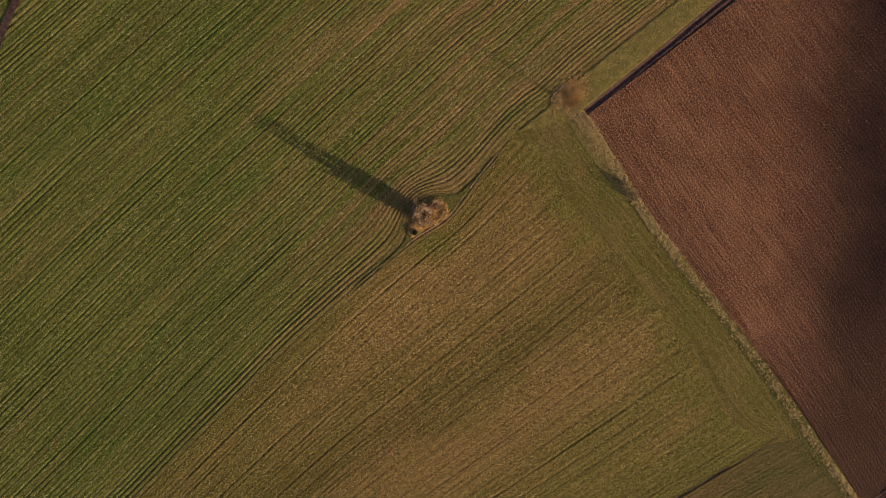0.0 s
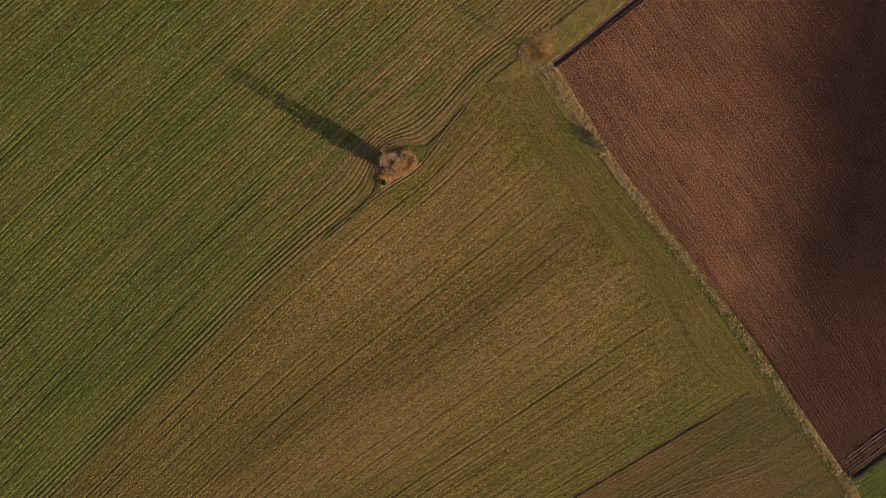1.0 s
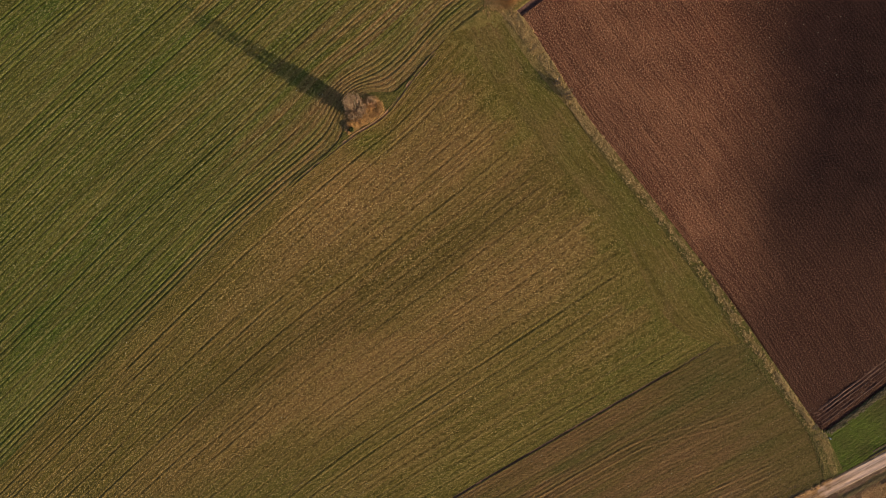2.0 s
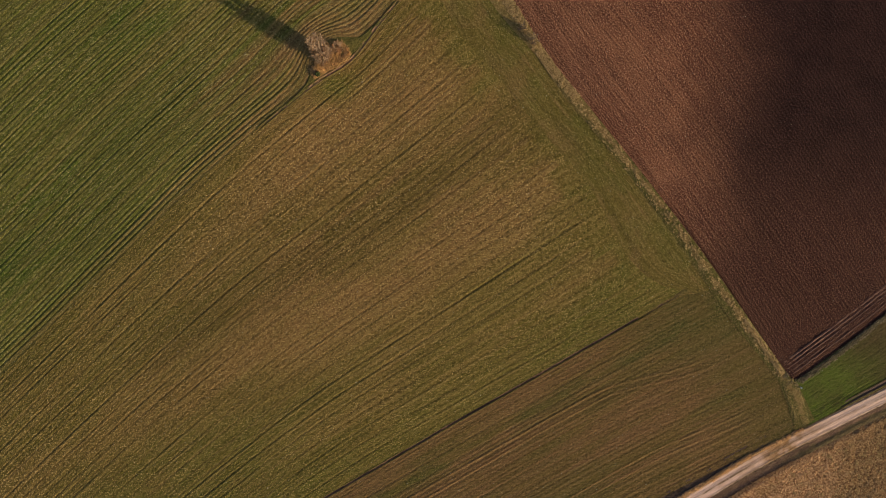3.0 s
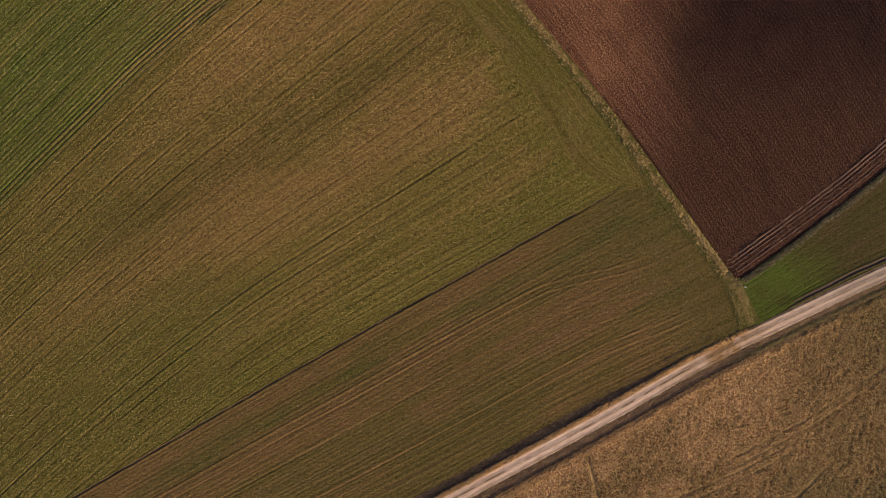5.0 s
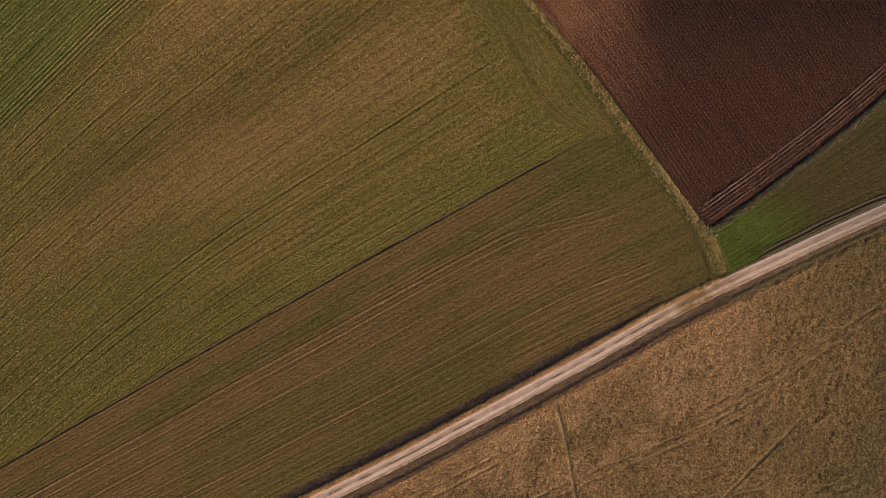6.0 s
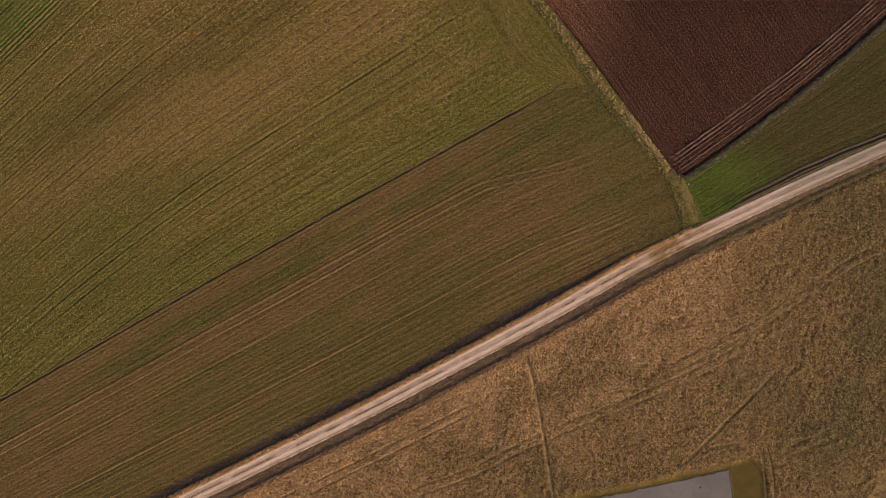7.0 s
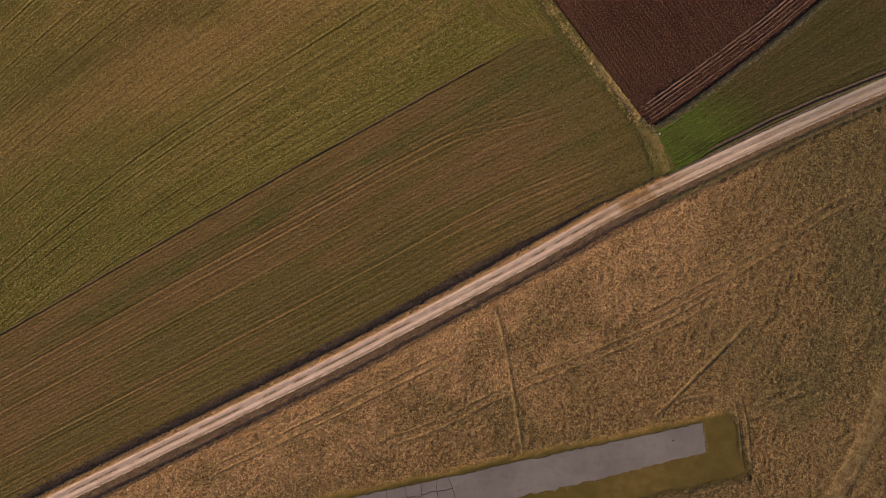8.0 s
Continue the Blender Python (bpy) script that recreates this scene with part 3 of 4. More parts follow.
def headland_masks(x, y, s, v, width):
    seam = np.exp(-((width - v - 2.3) / 0.28) ** 2) * smooth(0.3, 0.55, fbm(x, y, 2.2, 64))
    return {"bare": np.clip(smooth(0.40, 0.66, fbm(x, y, 5, 63)) * (0.65 - 0.35 * v / width) + 0.8 * seam, 0, 1), "chaff": seam, "lush": 0.08 + smooth(0.42, 0.66, fbm(x, y, 6, 56)) * (0.25 + 0.5 * smooth(0.1, 0.8, v / width))}


HEADLAND = sheet("field_headland", MAT_HEADLAND, [tuple(p) for p in beside(ROW_ENDS, -0.45)[:190:12]] + [(80.8, -48.9)], VERGE_WEST[:6] + [(86.6, -47.6)], step=(0.4, 0.25),
                 relief=headland_relief, masks=headland_masks)
tagged(HEADLAND, "smooth green turning strip at the row ends", "field", kind="structure")

LOWER_SOUTH = [tuple(p) for p in beside(TRACK, 4.1)[:117:13]]


LOWER_WHEELS = ((0.255, 5.0, 1.0), (0.305, 5.0, 1.0), (0.455, 4.0, 0.45), (0.60, 2.5, 0.45), (0.735, 1.5, 0.9), (0.785, 1.5, 0.9), (0.90, 0.8, 0.4))


def lower_wheel(s, v, width, k):
    """How far from one wheel line of the tramlines; they bend off before the verge."""
    share, bend, _ = LOWER_WHEELS[k]
    left = s.max() - s
    return v - bend * smooth(36, 10, left) - share * width + 0.25 * (vnoise(s, s * 0, 20, 76 + k) - 0.5)


def lower_relief(x, y, s, v, width):
    left = s.max() - s
    run = smooth(3, 16, left)
    h = (furrows(v, s, 2.6, 0.026, 71, 0.24) + furrows(v, s, 0.95, 0.022, 73, 0.20, 0.7)) * run
    for k, (share, bend, force) in enumerate(LOWER_WHEELS):
        d = lower_wheel(s, v, width, k)
        h = h + force * run * (0.075 * np.exp(-((d + 0.30) / 0.20) ** 2) - 0.045 * np.exp(-((d - 0.12) / 0.20) ** 2))
    return h + 0.07 * (fbm(x, y, 0.6, 75, 2) - 0.5)


def lower_masks(x, y, s, v, width):
    band = fbm(s / 6, v, 6, 81)
    left = s.max() - s
    worn = 0 * x
    for k, (share, bend, force) in enumerate(LOWER_WHEELS):
        worn = np.maximum(worn, force * np.exp(-((lower_wheel(s, v, width, k) + 0.2) / 0.35) ** 2))
    green = np.exp(-((v / width - 0.17 + 0.05 * (fbm(x, y, 6, 83) - 0.5)) / 0.045) ** 2) * smooth(0.34, 0.56, fbm(s / 2, v, 7, 84))
    return {"bare": np.clip(0.4 * np.clip(-furrows(v, s, 0.95, 0.9, 73, 0.20, 0.7), 0, 1) + 0.35 * smooth(0.45, 0.75, vnoise(s / 30, v, 1.3, 85)) + smooth(0.40, 0.66, band) * 0.5 * smooth(3, 22, left) + 0.55 * worn * smooth(6, 20, left), 0, 1),
            "lush": np.clip(smooth(0.48, 0.36, band) * 0.35 + 0.35 * smooth(24, 6, left) + 0.8 * green, 0, 1)}


FIELD_LOW = sheet("field_lower", MAT_LOWER, [tuple(p) for p in beside(DITCH, -0.26)[:190:18]] + [(85.8, -46.2)], LOWER_SOUTH + [(105.6, -78.2)],
                  right=[(85.8, -46.2), (90.6, -53.6), (99.8, -65), (102.6, -69.6), (105.6, -78.2)], step=(0.5, 0.17),
                  relief=lower_relief, masks=lower_masks)
tagged(FIELD_LOW, "dull dark green crop strip with tramlines", "field", kind="structure")


def brown_relief(x, y, s, v, width):
    d, _ = away(x, y, BROWN_SOUTH)
    top, _ = away(x, y, BROWN_NORTH)
    head = smooth(5.4, 4.8, d)
    h = 0.060 * np.sin(2 * math.pi * (v + 0.35 * (vnoise(x, y, 6, 91) - 0.5)) / 0.80) * (1 - head)
    e = d + 0.30 * (vnoise(x, y, 5, 97) - 0.5)
    for at, rise in ((2.6, 0.05), (0.45, -0.20)):
        h = h + rise * np.exp(-((e - at) / 0.24) ** 2) * (0.6 + 0.8 * vnoise(x, y, 1.7, 95))
    return h + 0.18 * (1 - 0.3 * head) * (fbm(x, y, 0.85, 93, 2) - 0.5) + 0.4 * (vnoise(x, y, 22, 94) - 0.5) * smooth(0, 8, v) * smooth(0.3, 7, d) * smooth(0.3, 7, top)


def brown_masks(x, y, s, v, width):
    # darkening towards the east, part soil tone, part lens falloff held in colour
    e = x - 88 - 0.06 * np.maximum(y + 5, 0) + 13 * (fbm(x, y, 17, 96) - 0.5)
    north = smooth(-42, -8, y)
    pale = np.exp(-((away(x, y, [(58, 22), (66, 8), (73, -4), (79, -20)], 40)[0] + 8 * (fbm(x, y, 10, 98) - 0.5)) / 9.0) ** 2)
    return {"pale": np.clip(pale + 0.5 * smooth(0.45, 0.8, vnoise(s / 25, v, 0.9, 99)) - 0.1, 0, 1), "dark_side": np.clip(smooth(-13, 14, e) * (0.72 + 0.26 * north) + 0.26 * smooth(-18, -46, y) * (1 - smooth(-13, 14, e)), 0, 1)}


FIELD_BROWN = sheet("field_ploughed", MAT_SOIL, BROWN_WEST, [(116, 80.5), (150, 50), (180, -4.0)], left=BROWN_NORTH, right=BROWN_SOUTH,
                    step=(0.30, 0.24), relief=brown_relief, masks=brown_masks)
tagged(FIELD_BROWN, "ploughed red-brown field, coloured darker towards one side", "field", kind="structure")


def ridge_relief(x, y, s, v, width):
    f = v / width
    rise = np.sin(math.pi * np.clip(f + 0.45 * (vnoise(s, v, 1.1, 193) - 0.5), 0, 1)) * (0.45 + 0.9 * vnoise(x, y, 1.6, 191))
    ends = smooth(0.0, 0.8, s) * smooth(0.5, 3.0, s.max() - s)
    return -0.04 + 0.11 * rise * ends + 0.11 * (fbm(x, y, 0.6, 192, 2) - 0.5)


# crumbly ridges turned up by the last passes along the south edge
for shift, wide in ((4.70, 0.46), (3.95, 0.42), (3.15, 0.26), (2.30, 0.24), (1.55, 0.36)):
    line = curve([(105.5, -67.35)] + BROWN_SOUTH[2:], 200)
    RIDGE = sheet("soil_ridge", MAT_RIDGE, [tuple(p) for p in beside(line, shift + wide / 2)[0:196:7]], [tuple(p) for p in beside(line, shift - wide / 2)[0:196:7]], step=(0.18, 0.07), relief=ridge_relief)
    tagged(RIDGE, "crumbly ridge of turned soil, coloured pale as if sunlit", "soil", kind="structure")


def verge_relief(x, y, s, v, width):
    f = v / width
    return 0.02 + np.sin(math.pi * np.clip(f, 0, 1)) ** 0.7 * (0.04 + 0.03 * smooth(-30, 0, y) + (0.12 + 0.10 * smooth(-30, 0, y)) * np.maximum(fbm(x, y, 1.3, 101, 3) - 0.3, 0))


VERGE = sheet("verge_dry_grass", MAT_VERGE, VERGE_WEST, BROWN_WEST + [(106.4, -69.0), (109.9, -76.0)], step=(0.3, 0.2), relief=verge_relief,
              masks=lambda x, y, s, v, w: {"olive": np.clip((smooth(4, -30, y) * 0.85 + 0.3) * smooth(0.1, 0.3, np.abs(v / w - 0.62) + 0.9 * (fbm(x, y, 1.4, 103) - 0.5)), 0, 1)})
tagged(VERGE, "narrow bank of dry yellow grass beside ploughed field", "verge", kind="structure")


def strip_relief(x, y, s, v, width):
    return 0.04 + 0.14 * (fbm(x, y, 1.0, 105, 3)) * smooth(0, 0.6, v) * smooth(0, 0.6, width - v)


CORNER = sheet("verge_corner", MAT_STRIP, [(20.5, 16.2), (32.5, 26.2)], [(33, 11), (36.6, 18.9)], step=(0.4, 0.3), relief=lambda x, y, s, v, w: -0.035 + 0.05 * fbm(x, y, 0.9, 109))
tagged(CORNER, "olive grass at meeting of three fields", "verge", kind="structure")
STRIP = sheet("verge_olive_grass", MAT_STRIP, GRASS_WEST, [(33.6, 20.2), (36.9, 21.9), (53.2, 34.9), (66.2, 45.6), (105, 77)], step=(0.35, 0.25), relief=strip_relief)
tagged(STRIP, "olive grass strip between crop and open furrow", "verge", kind="structure")


def furrow_relief(x, y, s, v, width):
    f = v / width + 0.05 * (vnoise(s, s * 0, 4.0, 108) - 0.5)
    trench = 0.20 * np.exp(-((f - 0.24) / 0.15) ** 2) + 0.24 * np.exp(-((f - 0.76) / 0.15) ** 2)
    return 0.04 - trench - 0.10 * smooth(0.03, 0.12, f) * smooth(0.97, 0.88, f) + 0.10 * (fbm(x, y, 0.6, 107, 2) - 0.5)


DEAD = sheet("furrow_open", MAT_FURROW, [tuple(p) for p in beside(FURROW, 1.45)[::22]], [tuple(p) for p in beside(FURROW, -1.35)[::22]], step=(0.4, 0.12), relief=furrow_relief)
tagged(DEAD, "open double furrow of dark turned soil", "furrow", kind="structure")


def island_relief(x, y, s, v, width):
    f = v / width
    return 0.03 + 0.16 * fbm(x, y, 0.9, 111, 3) * smooth(0, 0.25, f) * smooth(0, 0.25, 1 - f)


ISLAND = sheet("island_dead_grass", MAT_ISLAND, [(-3.6, -9.7), (3.5, -4.0), (9.9, 0.3), (13.3, 4.7), (17.2, 9.7)], [(-3.7, -9.3), (0.2, -5.2), (1.7, -1.0), (3.3, 2.8), (7.0, 4.7), (11.2, 4.9), (14.0, 7.1), (17.0, 9.9)], step=(0.2, 0.2), relief=island_relief,
               masks=lambda x, y, s, v, w: {"olive": smooth(2.4, 4.4, np.hypot(x - 5.6, y + 0.4) + 3.6 * (fbm(x, y, 1.4, 113) - 0.5))})
tagged(ISLAND, "unploughed island of tawny dead grass round tree", "grass", kind="structure")


def ditch_relief(x, y, s, v, width):
    f = np.abs(v / width - 0.42 + 0.16 * (vnoise(s, s * 0, 3.0, 115) - 0.5)) * 2
    deep = 0.20 * smooth(0.95, 0.1, f) * (0.35 + 0.9 * vnoise(s, s * 0, 2.2, 118)) * smooth(1.5, 9, s.max() - s)
    return 0.05 - deep + 0.16 * (fbm(x, y, 0.6, 116, 2) - 0.5) * smooth(0, 0.2, 1 - np.abs(v / width - 0.5) * 2)


DITCH_OB = sheet("ditch", MAT_DITCH, [tuple(p) for p in beside(DITCH, 0.34)[::18]] + [(80.7, -47.6)], [tuple(p) for p in beside(DITCH, -0.34)[::18]] + [(81.0, -48.4)], step=(0.4, 0.1), relief=ditch_relief,
                 masks=lambda x, y, s, v, w: {"grass": np.maximum(smooth(7, 1, s.max() - s), 0.9 * smooth(0.40, 0.75, np.abs(v / w - 0.45 + 0.2 * (vnoise(s, s * 0, 2.5, 119) - 0.5)) * 2))})
tagged(DITCH_OB, "narrow dark boundary ditch between two crops", "ditch", kind="structure")
DITCH_END = sheet("verge_ditch_end", MAT_HEADLAND, [(70.0, -52.2), (81.0, -46.2), (88.5, -44.0)], [(71.6, -55.2), (82.0, -49.6), (88.5, -48.4)], step=(0.4, 0.3), relief=lambda x, y, s, v, w: -0.04 + 0.04 * fbm(x, y, 0.9, 114))
tagged(DITCH_END, "trodden grass where boundary ditch runs out", "verge", kind="structure")


def scar_relief(x, y, s, v, width):
    f = np.abs(v / width - 0.5) * 2
    return 0.02 + 0.11 * smooth(0.2, 0.75, f) * smooth(1.05, 0.85, f) + 0.16 * (fbm(x, y, 0.7, 117, 2) - 0.5) - 0.35 * np.maximum(smooth(8, 1, s.max() - s), smooth(5, 0.5, s))


SCAR = sheet("ditch_short", MAT_SCAR, beside(DRILL_EDGE[3:], 0.35)[::9], beside(DRILL_EDGE[3:], -0.55)[::9], step=(0.4, 0.1), relief=scar_relief,
             masks=lambda x, y, s, v, w: {"grass": smooth(0.45, 0.8, np.abs(v / w - 0.5) * 2 + 0.9 * (fbm(x, y, 1.1, 120) - 0.5) + 0.5 * smooth(0, -8, x))})
tagged(SCAR, "short dark ditch running from tree to corner", "ditch", kind="structure")


def track_relief(x, y, s, v, width):
    c = v - width / 2 + 0.25 * (vnoise(s, s * 0, 16, 121) - 0.5)
    rut = np.exp(-((np.abs(c) - 0.80) / 0.36) ** 2)
    return 0.11 - 0.05 * rut + 0.04 * (fbm(x, y, 0.6, 122, 3) - 0.5) - 0.10 * smooth(1.25, 1.6, np.abs(c))


def track_masks(x, y, s, v, width):
    c = v - width / 2 + 0.25 * (vnoise(s, s * 0, 16, 121) - 0.5)
    mid = 1.1 * np.exp(-((c + 0.08) / 0.22) ** 2) * (0.35 + 0.65 * smooth(0.30, 0.5, vnoise(s, c, 2.4, 124))) + 0.5 * np.exp(-((c - 1.2) / 0.12) ** 2)
    mid = mid * (1 - 0.5 * smooth(96, 112, x))
    edge = smooth(1.15, 1.6, np.abs(c) + 0.35 * (fbm(x, y, 1.2, 125) - 0.5))
    return {"grassy": np.clip(mid + edge, 0, 1), "grey": 0.85 * smooth(110, 145, x), "mud": np.exp(-(((x - 103.0) / 8.5) ** 2)) * (0.4 + 0.6 * smooth(0.3, 0.55, fbm(x, y, 2.5, 127)))}


TRACK_OB = sheet("track", MAT_TRACK, [tuple(p) for p in beside(TRACK, 1.75)[::9]], [tuple(p) for p in beside(TRACK, -1.75)[::9]], step=(0.3, 0.09), relief=track_relief, masks=track_masks)
tagged(TRACK_OB, "pale pinkish dirt farm track with two wheel ruts", "track", kind="structure")


def bank_relief(x, y, s, v, width, deep=0.07):
    f = np.clip(v / width + 0.55 * (fbm(x, y, 1.3, 133, 3) - 0.5) * smooth(0, 0.25, v / width), 0, 1)
    return 0.06 * (1 - f) - 0.02 - deep * smooth(0.12, 0.5, f) * smooth(1.0, 0.66, f) + 0.16 * (fbm(x, y, 0.6, 131, 3) - 0.5)


BANK_N = sheet("ditch_track_north", MAT_BANK, [tuple(p) for p in beside(TRACK, 1.7)[::9]], [tuple(p) for p in beside(TRACK, 4.35)[::9]], step=(0.35, 0.13),
               relief=lambda x, y, s, v, w: bank_relief(x, y, s, v, w, 0.07 - 0.06 * smooth(96, 106, x)) - 0.26 * smooth(0.05, 0.17, v / w) * smooth(106, 108, x),
               masks=lambda x, y, s, v, w: {"grass": 0.9 * smooth(94, 104, x + 6 * (fbm(x, y, 2, 136) - 0.5))})
BANK_S = sheet("ditch_track_south", MAT_BANK, [tuple(p) for p in beside(TRACK, -1.7)[::9]], [tuple(p) for p in beside(TRACK, -3.7)[::9]], step=(0.35, 0.13), relief=lambda x, y, s, v, w: bank_relief(x, y, s, v, w, 0.03) + 0.20 * smooth(0.3, 0.8, v / w) * smooth(98, 110, x),
               masks=lambda x, y, s, v, w: {"olive": 0.5 * smooth(98, 110, x + 8 * (fbm(x, y, 3, 134) - 0.5)) * smooth(0.22, 0.55, v / w + 0.5 * (fbm(x, y, 1.5, 137) - 0.5))})
BANK_S.data.materials[0] = MAT_BROWNBANK
tagged(BANK_N, "shallow dark roadside ditch beside crop", "ditch", kind="structure")
tagged(BANK_S, "shallow dark roadside ditch beside meadow", "ditch", kind="structure")


def dull_masks(x, y, s, v, width):
    d = np.hypot((x - 110.5) * 0.8, (y + 71.5) * 1.0)
    return {"bare": smooth(0.5, 0.7, fbm(s / 3, v, 5, 153)) * 0.7 * smooth(8, 20, d), "lush": smooth(17, 6, d + 5 * (fbm(x, y, 4, 154) - 0.5))}


WEEDS = sheet("verge_weeds", MAT_WEEDS, [tuple(p) for p in beside(BROWN_SOUTH, -0.1)[8::19]], [tuple(p) for p in beside(BROWN_SOUTH, -1.25)[8::19]], step=(0.3, 0.15),
              relief=lambda x, y, s, v, w: 0.03 + 0.22 * np.sin(math.pi * np.clip(v / w, 0, 1)) * fbm(x, y, 0.7, 143) - 0.03 * smooth(0.45, 0.62, v / w + 0.9 * (fbm(x, y, 1.8, 144) - 0.5)))
tagged(WEEDS, "grey weedy margin along ploughed field", "verge", kind="structure")
# the dark colour of this cut also holds the shade of its wall
BANK_EAST = sheet("ditch_track_east", MAT_BANK, [tuple(p) for p in beside(BANK_LINE, 0.35)[::18]], [tuple(p) for p in beside(BANK_LINE, -0.95)[::18]], step=(0.3, 0.1),
                  relief=lambda x, y, s, v, w: 0.08 - (0.19 + 0.10 * (vnoise(s, s * 0, 3.0, 147) - 0.5)) * np.exp(-((v / w - 0.48 + 0.2 * (vnoise(s, s * 0, 5.0, 148) - 0.5)) / 0.16) ** 2) + 0.07 * (fbm(x, y, 0.6, 145) - 0.5) - 0.25 * smooth(2.5, 0.2, s + 2 * v),
                  masks=lambda x, y, s, v, w: {"grass": np.maximum(0.6 * smooth(0.16, 0.04, v / w), smooth(0.70, 0.85, v / w + 0.2 * (fbm(x, y, 1.5, 146) - 0.5)))})
tagged(BANK_EAST, "narrow brown earth cut beside farm track", "ditch", kind="structure")
DULL = sheet("field_dull_grass", MAT_DULLGREEN, [(105.2, -67.2), (106.7, -66.6), (122.4, -55.1), (140.1, -40.7), (180.2, -4.1)],
             [(108.6, -77.3), (112, -75.6), (115.6, -73.4), (119, -71.2), (124, -68.4), (133.1, -63.9), (144.2, -59.3), (160, -52.8), (200, -38)],
             step=(0.5, 0.25), relief=lambda x, y, s, v, w: furrows(v, s, 2.1, 0.025, 151, 0.3) + 0.05 * (fbm(x, y, 0.8, 152) - 0.5),
             masks=dull_masks)
tagged(DULL, "dull grass field, bright green in its corner by track", "field", kind="structure")

# the slab's axes: along its long side and across it
SLAB_NE = np.array((114.1, -126.7))
SLAB_U = np.array((-0.9725, -0.2330))
SLAB_V = np.array((0.2330, -0.9725))
PATH_NS = [(73.3, -103.9), (76.1, -115.6), (78.7, -131.5)]
TYRES = [
    ([(102.6, -128.2), (109.5, -121.4), (122.9, -107.8), (127.0, -103.5)], 0.3),
    ([(105.6, -126.6), (107.6, -124.0), (110.8, -121.9), (115.0, -121.0), (119.4, -121.6)], 0.9),
    ([(46.7, -134.2), (62.6, -128.2), (76.2, -121.3), (107.5, -107.6), (121.0, -99.5)], 1.7),
    ([(121.4, -124.5), (131.2, -120.5), (138.5, -116.4)], 1.7),
    ([(100.5, -108.0), (121.0, -96.8), (141.2, -83.6), (150.0, -80.4)], 1.8),
    ([(122.5, -137), (121.9, -127), (120.5, -121.5), (117.0, -118.0)], 1.5),
    ([(10, -142), (40, -127.0), (66, -113.5)], 1.7),
]


def slab_axes(x, y):
    return (x - SLAB_NE[0]) * SLAB_U[0] + (y - SLAB_NE[1]) * SLAB_U[1], (x - SLAB_NE[0]) * SLAB_V[0] + (y - SLAB_NE[1]) * SLAB_V[1]


def mown_mask(x, y):
    a, b = slab_axes(x, y)
    j = 1.7 * (fbm(x, y, 2.6, 161) - 0.5)
    return smooth(-7.3, -5.4, a + j) * smooth(-2.3, -0.4, b + j) * smooth(12.8, 11.0, b + j)


def worn_mask(x, y):
    worn = np.zeros_like(x)
    d, _ = away(x, y, PATH_NS, 60)
    worn = np.maximum(worn, 0.68 * np.exp(-(d / 0.36) ** 2))
    for line, gauge in TYRES:
        d, _ = away(x, y, line, 40)
        ends = np.minimum(np.hypot(x - line[0][0], y - line[0][1]), np.hypot(x - line[-1][0], y - line[-1][1]))
        faint = (0.66 if gauge < 0.5 else 0.6 if gauge < 1.6 else 0.32 + 0.36 * vnoise(x, y, 7, 173)) * smooth(1.2, 7.0, ends)
        worn = np.maximum(worn, faint * np.exp(-((d - gauge / 2) / 0.19) ** 2))
    d, _ = away(x, y, [(151, -114), (149.1, -119.5), (144.7, -129.3), (139.0, -140.1), (134, -150)], 60)
    return np.maximum(worn, 0.5 * smooth(2.2, 1.2, d))


def meadow_relief(x, y, s, v, width):
    mown, worn = mown_mask(x, y), worn_mask(x, y)
    rough = 0.16 + 0.27 * (fbm(x, y, 0.7, 165, 2) - 0.5) + 0.12 * (fbm(x, y, 4.5, 166, 2) - 0.5)
    edge = 0.09 * np.exp(-((v - 0.9) / 0.7) ** 2)
    flat = np.maximum(mown * 0.9, worn * 0.8)
    z = (rough - 0.12) * (1 - flat) + 0.12 * (1 - mown) + edge * (1 - mown) - 0.13 * worn * (1 - mown)
    return z * np.maximum(smooth(0, 0.5, v), 0.65 * smooth(98, 110, x)) + 0.02


def meadow_masks(x, y, s, v, width):
    dull = 0.72 * smooth(116, 156, x + 0.25 * (y + 100) + 34 * (fbm(x, y, 15, 168, 4) - 0.5)) + 0.5 * smooth(0.50, 0.64, fbm(x, y, 11, 169, 4)) * smooth(5, 22, v)
    return {"mown": mown_mask(x, y), "worn": worn_mask(x, y), "dull": np.clip(dull, 0, 1),
            "gold": np.clip(0.75 * np.exp(-v / 4.0) + 0.62 * np.exp(-((v - 9) / 11) ** 2) * smooth(0.34, 0.60, fbm(x, y, 7, 175, 4)), 0, 0.8) * smooth(136, 100, x)}


MEADOW = sheet("meadow", MAT_MEADOW, [tuple(p) for p in beside(TRACK, -3.6)[12:180:8]], [(-12, -185), (80, -168), (175, -150)],
               step=(0.25, 0.25), relief=meadow_relief, masks=meadow_masks)
tagged(MEADOW, "rough tussocky meadow of dry brown grass", "meadow", kind="structure")

FIELD_PATH = sheet("track_far", MAT_FURROW, [(-78.5, 22), (-75, 33), (-69, 46)], [(-77.0, 22), (-73.6, 33), (-67.6, 46)], step=(0.4, 0.2),
                   relief=lambda x, y, s, v, w: 0.22 + 0.05 * fbm(x, y, 0.6, 171))
tagged(FIELD_PATH, "brown earth path at far edge of crop", "path", kind="structure")


# ================= things =================


